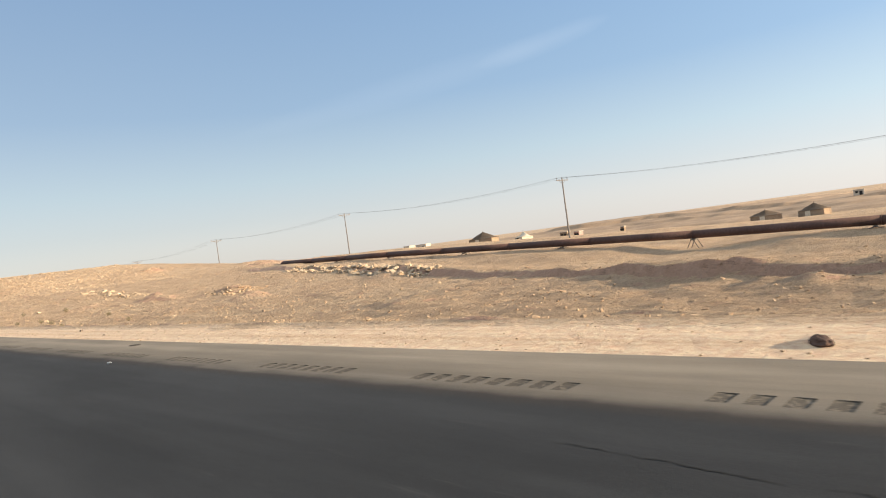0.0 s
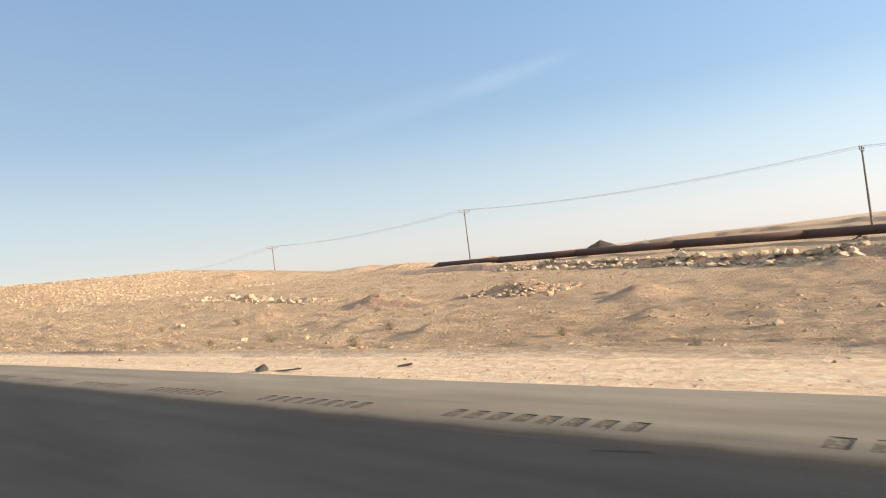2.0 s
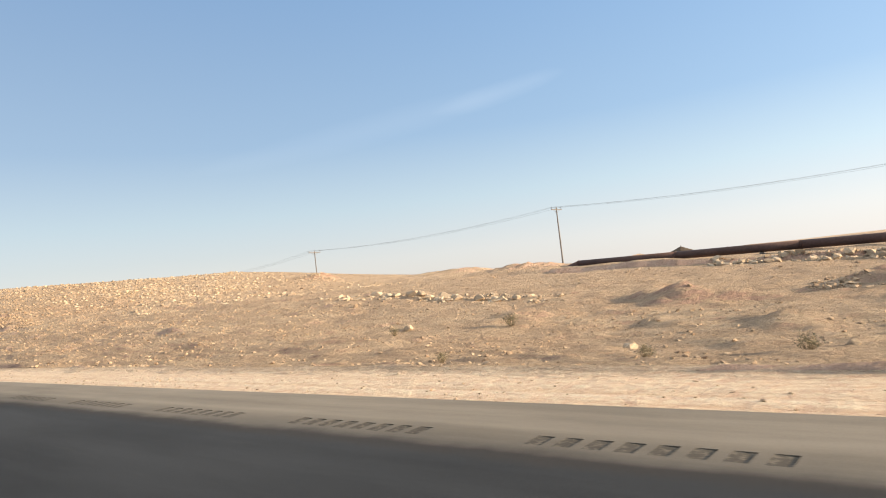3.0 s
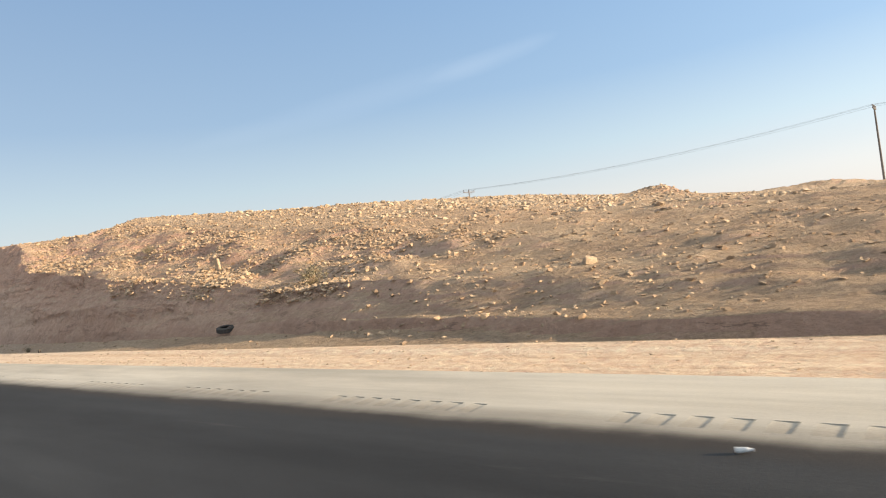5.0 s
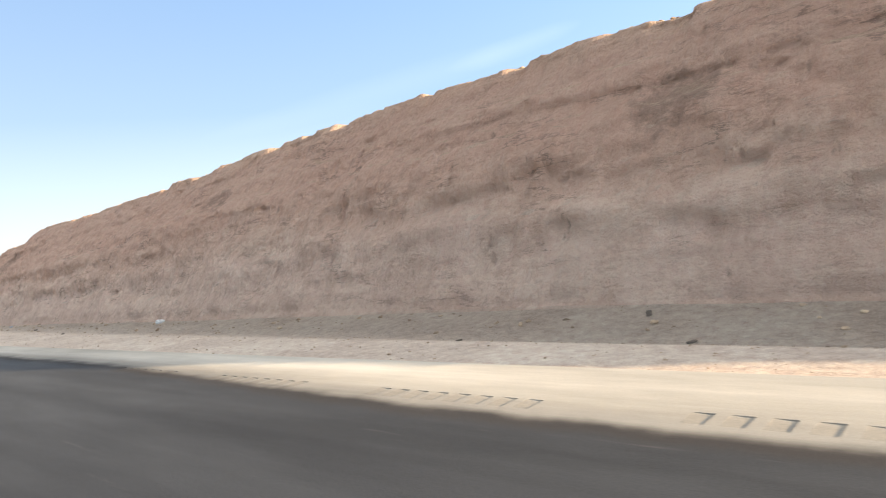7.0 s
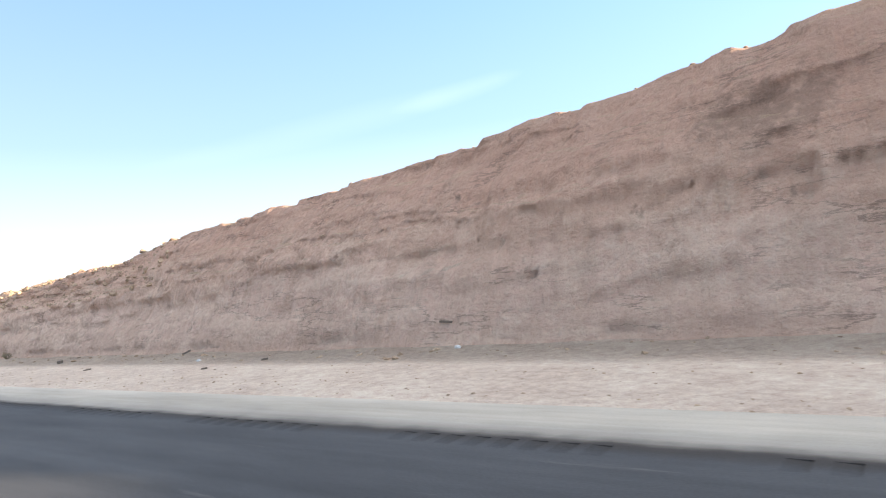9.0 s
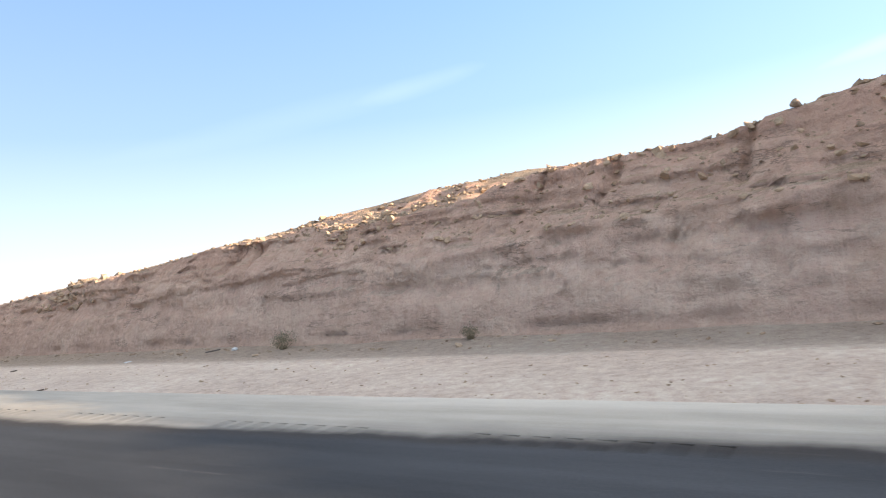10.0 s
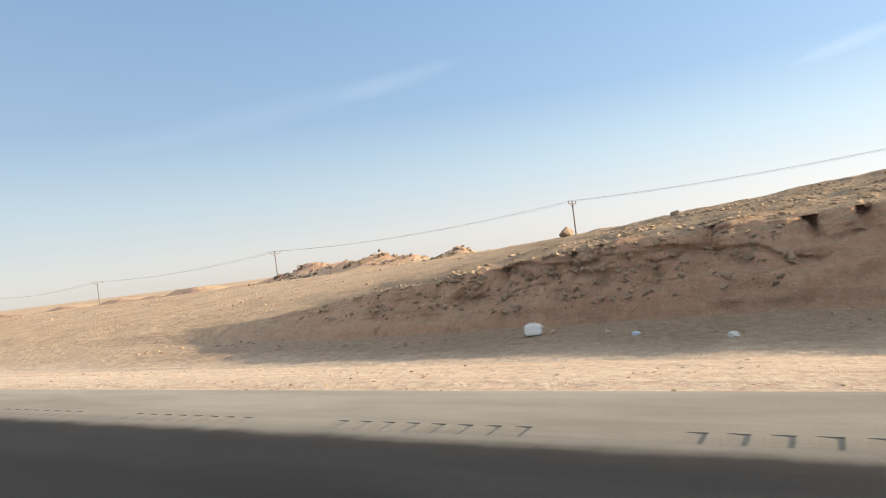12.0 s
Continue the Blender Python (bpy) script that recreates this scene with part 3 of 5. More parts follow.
        rise = 1.9 * soft((y - 205) / 50)
        for at_, tall_, sd_ in ((213, 0.55, 217), (229, 0.65, 219), (247, 1.3, 211)):
            rise = rise + tall_ * soft((y - at_ - 14 * fbm(x * 0.02, x * 0 + 5, sd_, 3) - 2.5 * fbm(x * 0.2, x * 0 + 2, sd_ + 1, 3)) / 1.6) * np.clip(0.75 + 1.3 * fbm(x * 0.05, x * 0 + 9, sd_ + 2, 3), 0.1, 1)
        z = z + far * rise
        # rough broken ground on the lit shoulder of the cutting
        lit = soft((x + 274) / 2) * (1 - soft((x + 263) / 2)) * soft((y - 13.9) / 0.5) * (1 - soft((y - 18) / 2))
        z = z + lit * (0.55 * fbm(x * 0.8, y * 0.8, 221, 4))
        # stepped beds in the cutting
        face = cut * soft((y - fy) / 0.8) * (1 - soft((y - ly + 0.9) / 1.1)) * (1 - 0.85 * soft((z - lz + 1.6) / 1.2))
        zz = z + 0.5 * fbm(x * 0.06, y * 0.02, 51, 3)
        step = zz * 0.95 + 0.35 * fbm(x * 0.15, zz * 0.3, 55, 2)
        fr = step - np.floor(step)
        z = z + face * 0.24 * (soft(fr * 1.7 - 0.35) - fr) * (0.75 + 1.1 * fbm(x * 0.07, np.floor(step) * 7.3, 61, 3))
        z = z + face * (0.14 * fbm(x * 0.8, y * 1.6, 71, 4) + 0.10 * fbm(x * 2.6, y * 3.5, 73, 2))
        # crumbling notches below the rim
        rim = cut * np.exp(-((y - ly + 0.25) / 0.55) ** 2)
        z = z - rim * 0.26 * np.maximum(0, fbm(x * 0.9, x * 0, 75, 3) - 0.12) * 2.2
        # wheel ruts in the verge and the little windrow at its edge
        verge = soft((y - 6.6) / 0.4) * (1 - soft((y - 9.6) / 0.8))
        z = z + verge * 0.035 * fbm(x * 0.03, y * 2.6, 81, 3)
        rut = np.exp(-((y - 9.75 - 0.3 * fbm(x * 0.03, x * 0, 95, 3)) / 0.12) ** 2) * soft((x + 130) / 14)
        z = z - rut * 0.05
        wind = np.exp(-((y - 9.0 - 0.5 * fbm(x * 0.04, x * 0, 91, 3)) / 0.10) ** 2) * soft((x + 138) / 14)
        z = z + wind * (0.03 + 0.16 * np.maximum(0, fbm(x * 0.7, y, 93, 3)))
    return z


def ground_z(x, y):
    return float(height(np.array([float(x)]), np.array([float(y)]))[0])


def spaced(a, b, first, grow):
    out, step = [a], first
    sign = 1 if b > a else -1
    while abs(out[-1] - a) < abs(b - a):
        out.append(out[-1] + sign * step)
        step *= grow
    return out


xs = np.array(sorted(set(spaced(-425, -3400, 1.0, 1.14)[1:] + list(np.arange(-425, -335, 0.7)) + list(np.arange(-335, -316, 0.22)) + list(np.arange(-316, -268, 0.085)) + list(np.arange(-268, -176, 0.12)) + list(np.arange(-176, -120, 0.25)) + list(np.arange(-120, 30, 0.35)) + spaced(30, 3000, 0.8, 1.13))))
low = np.array(sorted(spaced(-9.2, -3400, 1.0, 1.35)[1:] + [-9.2, 0.0, 6.2, 6.4] + list(np.arange(6.6, 8.6, 0.2)) + list(np.arange(8.6, 10.0, 0.09))))
high = np.array(list(np.arange(21.0, 40, 0.3)) + list(np.arange(40, 66, 0.55)) + list(np.arange(66, 110, 1.2)) + spaced(110, 3500, 2.5, 1.14))
foot_, lip_ = np.interp(xs, ST[:, 0], ST[:, 1]) - 0.45, np.interp(xs, ST[:, 0], ST[:, 3]) + 0.7


def rows_between(a, b, n):
    """n rows from a up to, not with, b, for every column."""
    return a[:, None] + (b - a)[:, None] * (np.arange(n) / n)[None]


GY = np.concatenate([np.repeat(low[None], len(xs), 0), rows_between(0 * xs + 10.0, foot_, 8), rows_between(foot_, lip_, 78),
                     rows_between(lip_, 0 * xs + 21.0, 24), np.repeat(high[None], len(xs), 0)], 1)
GX = np.repeat(xs[:, None], GY.shape[1], 1)
GZ = height(GX, GY)
FLAT_Y = GY.copy()
# beds stick out of or recede into the face; some undercut
sx_ = [np.interp(GX, ST[:, 0], ST[:, k]) for k in (1, 3, 4)]
inface = soft((sx_[2] - 0.35) / 0.7) * soft((GY - sx_[0] - 0.1) / 0.5) * (1 - soft((GY - sx_[1] + 0.1) / 0.7))
beds = fbm(GX * 0.10, GZ * 1.5 + 0.4 * fbm(GX * 0.05, GX * 0, 301, 3), 303, 3)
lumps = fbm(GX * 0.45, GZ * 0.9, 305, 4)
grooves = np.abs(fbm(GX * 1.3, GZ * 0.22, 307, 3))
rubbly = fbm(GX * 1.5, GZ * 2.0, 311, 3)
chips = fbm(GX * 0.6, GZ * 4.5, 313, 2)
drips = np.abs(fbm(GX * 2.4 + 0.3 * GZ, GZ * 0.16, 315, 3))
# spalled plates with sharp rims: long flat ones low down, upright ones higher up
plates = np.zeros_like(GX)
for sd_, fx_, fz_, lo_, hi_, deep_ in ((321, 0.22, 1.5, -0.5, 2.6, 0.10), (323, 0.5, 2.6, -0.5, 3.2, 0.06), (325, 0.75, 0.55, 1.8, 7.0, 0.07), (327, 0.20, 1.0, 2.2, 7.0, 0.06), (329, 1.3, 3.2, -0.5, 7.0, 0.04)):
    fld = fbm(GX * fx_, GZ * fz_ + 0.5 * fbm(GX * 0.09, GX * 0, sd_ + 40, 3), sd_, 4)
    plates += deep_ * soft((fld - 0.04) / 0.035) * soft((GZ - lo_) / 0.5) * (1 - soft((GZ - hi_) / 0.6))
ragged = soft((GX + 268) / 3) * (1 - soft((GX + 258) / 4)) + soft((GX + 290) / 4) * (1 - soft((GX + 276) / 6)) + 0.8 * soft((GX + 322) / 4) * (1 - soft((GX + 311) / 4))   # stretches where the beds break up
GY = GY + inface * (0.14 * beds + 0.16 * lumps + 0.20 * grooves + 0.16 * drips + (0.08 + 0.13 * ragged) * rubbly + (0.06 + 0.12 * ragged) * chips + plates)
# hollows and gullies washed out of the face
def slot(x, top, bottom, wide, deep, lean=0.0):
    """A narrow steep-sided gully cut down from the rim, ragged and narrower at its foot."""
    a, b = np.searchsorted(xs, x - 2.5), np.searchsorted(xs, x + 2.5)
    gx, gy, gz, flat = GX[a:b], GY[a:b], GZ[a:b], FLAT_Y[a:b]
    down = np.clip((top - gz) / (top - bottom), 0, 1)
    mid = x + lean * down + 0.12 * fbm(gz * 2.2, gx * 0 + x, 351, 3)
    half = 0.5 * wide * (1 - 0.45 * down) * (1 + 0.7 * fbm(gz * 3.5, gx * 0 + x, 353, 2))
    GY[a:b] = gy + deep * soft((half - np.abs(gx - mid)) / 0.09 + 0.5) * soft((gz - bottom) / 0.22) * (flat > sx_[0][a:b]) * (1 - soft((flat - sx_[1][a:b] - 0.05) / 0.25))


def hollow(x, z, half_wide, half_high, deep):
    a, b = np.searchsorted(xs, x - 4 * half_wide), np.searchsorted(xs, x + 4 * half_wide) + 1
    gx, gy, gz = GX[a:b], GY[a:b], GZ[a:b]
    gap = soft((sx_[2][a:b] - 0.35) / 0.7) * soft((gy - sx_[0][a:b] - 0.1) / 0.5) * (gy < sx_[1][a:b] + 0.6)
    GY[a:b] = gy + 0.5 * deep * np.exp(-((gx - x) / half_wide) ** 2 - ((gz - z) / half_high) ** 2) * gap


slot(-273.2, 3.3, 1.95, 0.22, 0.6)
slot(-272.9, 3.3, 2.3, 0.12, 0.5)
slot(-272.6, 3.3, 2.35, 0.12, 0.4)
slot(-272.0, 3.5, 2.0, 0.13, 0.5, 0.08)
slot(-280.3, 2.5, 1.9, 0.26, 0.45)
slot(-281.4, 2.4, 1.9, 0.18, 0.4)
slot(-282.5, 2.3, 1.8, 0.2, 0.35)
slot(-287.3, 2.3, 1.45, 0.26, 0.6, -0.05)
slot(-293.6, 1.7, 0.95, 0.2, 0.4)
slot(-295.0, 1.75, 0.85, 0.22, 0.35)
slot(-295.65, 1.8, 0.8, 0.48, 0.7)
slot(-296.4, 1.6, 0.85, 0.34, 0.6)
slot(-298.3, 1.6, 0.8, 0.28, 0.75, 0.06)
slot(-299.25, 1.55, 0.75, 0.24, 0.65)
slot(-299.7, 1.5, 0.95, 0.26, 0.45)
slot(-300.35, 1.5, 0.95, 0.3, 0.6)
slot(-301.7, 1.5, 0.85, 0.16, 0.5)
slot(-302.1, 1.5, 0.8, 0.3, 0.55)
slot(-303.7, 1.5, 1.0, 0.16, 0.4)
slot(-305.2, 1.5, 1.0, 0.18, 0.4)
slot(-306.8, 1.6, 1.05, 0.2, 0.5)
slot(-307.65, 1.6, 0.95, 0.24, 0.55, 0.05)
slot(-309.4, 1.5, 0.95, 0.2, 0.35)
slot(-311.65, 1.3, 0.85, 0.2, 0.4)
slot(-312.3, 1.2, 0.8, 0.3, 0.35)
slot(-314.0, 1.0, 0.6, 0.3, 0.3)
slot(-257.8, 3.7, 2.3, 0.26, 0.4, -0.25)
slot(-260.7, 3.0, 2.3, 0.3, 0.3, -0.3)
slot(-262.4, 3.3, 2.5, 0.25, 0.3, -0.3)
hollow(-184.5, 4.3, 0.5, 0.3, 0.28)
hollow(-184.8, 3.4, 0.5, 0.2, 0.25)
hollow(-186.6, 1.6, 0.18, 0.14, 0.25)
hollow(-194.6, 2.9, 0.18, 0.2, 0.25)
hollow(-203.6, 4.5, 0.4, 0.3, 0.3)
hollow(-249.4, 1.45, 0.22, 0.2, 0.3)
hollow(-251.2, 1.3, 0.5, 0.2, 0.35)
hollow(-256.2, 0.85, 0.35, 0.3, 0.5)
hollow(-257.4, 0.75, 0.3, 0.25, 0.5)
hollow(-249.4, 3.5, 0.25, 0.2, 0.3)
hollow(-253.6, 2.3, 0.3, 0.2, 0.45)
hollow(-232.6, 4.1, 0.6, 0.3, 0.2)
hollow(-222.0, 3.0, 0.3, 0.5, 0.45)
hollow(-212.0, 2.2, 0.3, 0.4, 0.45)
hollow(-240.5, 2.0, 0.2, 0.2, 0.3)
# hard beds that stand out as thin ledges: height at each end, start and end of the run
for x0, x1, za, zb, out in ((-200, -164, 2.5, 2.45, 0.13), (-200, -176, 4.85, 4.1, 0.08), (-262, -214, 2.55, 1.6, 0.05), (-250, -222, 3.05, 2.6, 0.12), (-268, -252, 2.9, 2.1, 0.14), (-296, -262, 0.75, 1.3, 0.10)):
    run = soft((GX - x0) / 6) * (1 - soft((GX - x1 + 6) / 6)) * np.clip(0.55 + 1.3 * fbm(GX * 0.16, GX * 0 + x0, 341, 3), 0, 1)
    bed = GZ - (za + (zb - za) * (GX - x0) / (x1 - x0)) - 0.22 * fbm(GX * 0.14, GX * 0 + x1, 343, 4)
    GY = GY + inface * run * out * (1.0 * np.exp(-((bed + 0.05) / 0.045) ** 2) - 0.6 * np.exp(-((bed - 0.05) / 0.06) ** 2))
# undercut foot of the face
under = np.clip(fbm(GX * 1.1, GX * 0, 331, 4) * 1.8 + 0.05, 0, 1) * np.exp(-((GZ - np.interp(GX, ST[:, 0], ST[:, 2]) - 0.16) / 0.09) ** 2)
GY = GY + 0.16 * under * soft((sx_[2] - 0.9) / 0.8) * (GY > sx_[0] - 0.2) * (GY < sx_[1])
# the far hill is a finer sheet of its own; the wide sheet dips below it
inner = soft((GX + 245) / 25) * (1 - soft((GX - 80) / 25)) * soft((GY - 210) / 8) * (1 - soft((GY - 300) / 25))
GZ = GZ - 1.6 * inner
HX, HY = np.meshgrid(np.arange(-262, 112, 1.6), np.arange(202, 332, 1.2), indexing="ij")
rim_ = np.minimum(np.minimum(HX + 262, 110 - HX) / 30, np.minimum(HY - 202, 331 - HY) / 10)
HZ = height(HX, HY) + 0.25 * fbm(HX * 0.2, HY * 0.25, 371, 4) - 0.5 * (1 - soft(rim_))
hk = np.arange(HX.size).reshape(HX.shape)
hill = mesh_from("far_hill", np.stack([HX, HY, HZ], -1).reshape(-1, 3), np.stack([hk[:-1, :-1], hk[1:, :-1], hk[1:, 1:], hk[:-1, 1:]], -1).reshape(-1, 4), M_HILL, True)
tagged(hill, "long low brown hill with broken dark scarps", "hill", kind="structure")
nx_, ny_ = GX.shape
idx = np.arange(nx_ * ny_).reshape(nx_, ny_)
quads = np.stack([idx[:-1, :-1], idx[1:, :-1], idx[1:, 1:], idx[:-1, 1:]], -1).reshape(-1, 4)
ground = mesh_from("ground", np.stack([GX, GY, GZ], -1).reshape(-1, 3), quads, M_GROUND, True)
tagged(ground, "sandy desert ground with a rocky road cutting", "ground", kind="structure")

# ================= road, shoulder and rumble strip =================
ROAD_EDGE, STRIP_A, STRIP_B, PAVED_END = 4.25, 4.87, 5.158, 6.42


def slab(name, x0, x1, y0, y1, mat, top=0.0):
    n = 60
    v, f = [], []
    for k in range(n + 1):
        x = x0 + (x1 - x0) * k / n
        v += [(x, y0, top), (x, y1, top), (x, y0, top - 0.25), (x, y1, top - 0.25)]
    for k in range(n):
        a, b = 4 * k, 4 * k + 4
        f += [(a, b, b + 1, a + 1), (a + 1, b + 1, b + 3, a + 3), (a + 2, a, b, b + 2)[::-1]]
    return mesh_from(name, v, f, mat)


road = slab("road", -3300, 2900, -9.3, ROAD_EDGE, M_ASPHALT)
tagged(road, "dark grey asphalt carriageway with pale scuffs", "road", kind="structure")


def strip_groups():
    """Right-hand ends of the groups of grooves along the shoulder."""
    out = []
    for lo, hi, period, phase in ((-105, 16, 3.595, 3.5), (-204, -105, 3.645, 2.8), (-352, -204, 3.51, 2.7)):
        k = math.ceil((lo - phase) / period)
        while phase + k * period < hi:
            out.append(phase + k * period)
            k += 1
    return sorted(out)


PITCH, WIDTH, DEPTH, BARS = 0.295, 0.18, 0.013, 8
bars = []
for end in strip_groups():
    for k in range(BARS):
        bars.append(end - k * PITCH)
bars = sorted(bars)
v, f = [], []


def quad(x0, x1, y0, y1, z=0.0):
    a = len(v)
    v.extend([(x0, y0, z), (x1, y0, z), (x1, y1, z), (x0, y1, z)])
    f.append((a, a + 1, a + 2, a + 3))


quad(-3300, 2900, ROAD_EDGE, STRIP_A)
quad(-3300, 2900, STRIP_B, PAVED_END)
last = -3300.0
for b0 in bars:
    quad(last, b0 - WIDTH, STRIP_A, STRIP_B)
    last = b0
quad(last, 2900, STRIP_A, STRIP_B)
a = len(v)
v.extend([(-3300, PAVED_END, 0.0), (2900, PAVED_END, 0.0), (2900, PAVED_END + 0.12, -0.25), (-3300, PAVED_END + 0.12, -0.25)])
f.append((a, a + 1, a + 2, a + 3))
shoulder = mesh_from("pavement", v, f, M_ASPHALT)
tagged(shoulder, "dust-covered paved shoulder with a milled rumble strip", "pavement", kind="structure")


def groove_data():
    w, d, z = WIDTH, STRIP_B - STRIP_A, DEPTH
    vv = [(-w, 0, 0), (0, 0, 0), (0, d, 0), (-w, d, 0), (-w + 0.012, 0.01, -0.0005), (-0.004, 0.01, -z), (-0.004, d - 0.003, -z), (-w + 0.012, d - 0.003, -0.003)]
    ff = [(4, 5, 6, 7), (0, 1, 5, 4), (1, 2, 6, 5), (2, 3, 7, 6), (3, 0, 4, 7)]
    return np.array(vv, float), np.array(ff)


GV, GF = groove_data()
near_bars = [b0 for b0 in bars if -193 < b0 < -118 or -316 < b0 < -262][:300]
first = mesh_from("rumble_groove", GV, GF, M_MILLED)
first.parent = shoulder
first.location = (near_bars[0], STRIP_A, 0)
for b0 in near_bars[1:]:
    g2 = new("rumble_groove", first.data)
    g2.parent = shoulder
    g2.location = (b0, STRIP_A, 0)
rest = [b0 for b0 in bars if b0 not in set(near_bars)]
rv = np.concatenate([GV + np.array([b0, STRIP_A, 0]) for b0 in rest])
rf = np.concatenate([GF + 8 * k for k in range(len(rest))])
more = mesh_from("rumble_grooves", rv, rf, M_MILLED)
more.parent = shoulder
tagged(more, kind="stuff")

def crack(x0, y0, x1, y1, seed, wide=0.008):
    """A thin winding crack filled with tar and dirt."""
    r = random.Random(seed)
    n = max(6, int(math.hypot(x1 - x0, y1 - y0) / 0.06))
    bm = bmesh.new()
    side, last = 0.0, None
    for k in range(n + 1):
        t = k / n
        side = side * 0.85 + r.uniform(-0.02, 0.02)
        w = wide * r.uniform(0.1, 1.0) * min(1.0, 6 * t + 0.1, 6 * (1 - t) + 0.1)
        cx, cy = x0 + (x1 - x0) * t - side * 0.4, y0 + (y1 - y0) * t + side
        pair = (bm.verts.new((cx, cy - w, 0.004)), bm.verts.new((cx, cy + w, 0.004)))
        if last:
            bm.faces.new((last[0], last[1], pair[1], pair[0]))
        last = pair
    return part("crack", bm, M_TAR, road, "thin dark winding crack")


for k, (x0, y0, x1, y1) in enumerate(((-2.95, 3.57, -1.25, 3.43), (-1.15, 3.46, 0.6, 3.30), (-278.3, 3.74, -277.4, 3.77), (-54.2, 4.3, -53.6, 4.38))):
    crack(x0, y0, x1, y1, 400 + k)

# ================= stones =================
rng = np.random.default_rng(7)
PHI = (1 + 5 ** 0.5) / 2
ICO = np.array([(-1, PHI, 0), (1, PHI, 0), (-1, -PHI, 0), (1, -PHI, 0), (0, -1, PHI), (0, 1, PHI), (0, -1, -PHI), (0, 1, -PHI),
                (PHI, 0, -1), (PHI, 0, 1), (-PHI, 0, -1), (-PHI, 0, 1)]) / 1.9
FACES = []
for i in range(12):
    for j in range(i + 1, 12):
        for k in range(j + 1, 12):
            a, b, c = ICO[i], ICO[j], ICO[k]
            if max(np.linalg.norm(a - b), np.linalg.norm(b - c), np.linalg.norm(a - c)) < 1.2:
                FACES.append((i, j, k) if np.dot(np.cross(b - a, c - a), a + b + c) > 0 else (i, k, j))
FACES = np.array(FACES)


def rubble(name, label, x, y, size, mat, flat=0.62, sink=0.25, z=None):
    """Many loose stones as one heap of real geometry."""
    n = len(x)
    z = height(x, y) if z is None else z
    base = ICO[None] * (1 + 1.15 * (rng.random((n, 12, 1)) - 0.5))
    sc = size[:, None] * (0.7 + 0.6 * rng.random((n, 3))) * np.array([1, 1, flat])
    base = base * sc[:, None, :] * 0.5
    t = rng.random(n) * 6.283
    c, s = np.cos(t)[:, None], np.sin(t)[:, None]
    vx, vy = base[..., 0] * c - base[..., 1] * s, base[..., 0] * s + base[..., 1] * c
    vz = base[..., 2] + (rng.random(n) - 0.5)[:, None] * vx * 0.6
    verts = np.stack([vx + x[:, None], vy + y[:, None], vz + (z + size * (0.5 * flat - sink))[:, None]], -1).reshape(-1, 3)
    faces = (FACES[None] + 12 * np.arange(n)[:, None, None]).reshape(-1, 3)
    ob = mesh_from(name, verts, faces, mat)
    return tagged(ob, label, "stones", kind="stuff")


def hull_mesh(seed, mat):
    """An angular block about one metre across."""
    r = random.Random(seed)
    bm = bmesh.new()
    for k in range(15):
        d = Vector((r.gauss(0, 1), r.gauss(0, 1), r.gauss(0, 1))).normalized() * r.uniform(0.38, 0.56)
        bm.verts.new((d.x * 1.1, d.y * 0.9, d.z * 0.7))
    hull = bmesh.ops.convex_hull(bm, input=bm.verts[:])
    bmesh.ops.delete(bm, geom=[q for q in hull["geom_interior"] if isinstance(q, bmesh.types.BMVert)], context="VERTS")
    me = bpy.data.meshes.new("stone")
    bm.to_mesh(me)
    bm.free()
    me.materials.append(mat)
    return me


def loose_stones(x, y, size, mat, label, group, seed):
    """Countable stones, each a thing of its own on shared meshes."""
    kinds = [hull_mesh(seed + k, mat) for k in range(8)]
    r = random.Random(seed)
    z = height(x, y)
    for k in range(len(x)):
        ob = new("stone", kinds[k % 8])
        ob.matrix_world = pose(x[k], y[k], z[k] + 0.12 * size[k], r.uniform(-14, 14), r.uniform(-14, 14), r.uniform(0, 360)) @ Matrix.Scale(float(size[k]) * 1.15, 4)
        tagged(ob, label, "stone", group=group)


def sizes(n, lo, hi, power=3.0):
    return lo + (hi - lo) * rng.random(n) ** power


def clustered(n, x0, x1, y0, y1, seed, scale=0.3, floor_=0.35):
    """Scattered places, denser in patches."""
    x, y = x0 + (x1 - x0) * rng.random(n * 4), y0 + (y1 - y0) * rng.random(n * 4)
    keep = np.clip(fbm(x * scale, y * scale, seed, 3) * 1.6 + 0.35, 0, 1) * (1 - floor_) + floor_ > rng.random(n * 4)
    return x[keep][:n], y[keep][:n]


x, y = clustered(16000, -179, -141, 12.8, 21, 101, 0.45, 0.08)
keep = y > np.interp(x, ST[:, 0], ST[:, 3]) - np.where(x < -163, -0.1, 0.6)
x, y = x[keep], y[keep]
sz = sizes(len(x), 0.03, 0.22, 4.0)
big = np.argsort(-sz)[:280]
loose_stones(x[big], y[big], sz[big], M_BANKSTONE, "angular tan limestone block on the sunlit bank", "blocks on the bank", 500)
rest_ = np.setdiff1d(np.arange(len(x)), big)
rubble("bank_stones", "pale broken limestone strewn over the sunlit bank", x[rest_], y[rest_], sz[rest_], M_BANKSTONE)
x, y = clustered(2600, -184, -144, 20, 34, 111, 0.3, 0.05)
rubble("upper_bank_stones", "tan stones thinning out towards the hilltop", x, y, sizes(len(x), 0.05, 0.30, 4), M_BANKSTONE)
x, y = clustered(6500, -186, -134, 26, 60, 102, 0.2, 0.2)
rubble("hilltop_stones", "pale limestone gravel covering the low hill", x, y, sizes(len(x), 0.08, 0.42, 3.0), M_STONE)
x, y = clustered(11000, -141, 25, 10.2, 32, 103, 0.35, 0.05)
rubble("plain_stones", "small tan stones scattered over the sandy plain", x, y, sizes(len(x), 0.03, 0.20, 3.5), M_BANKSTONE)
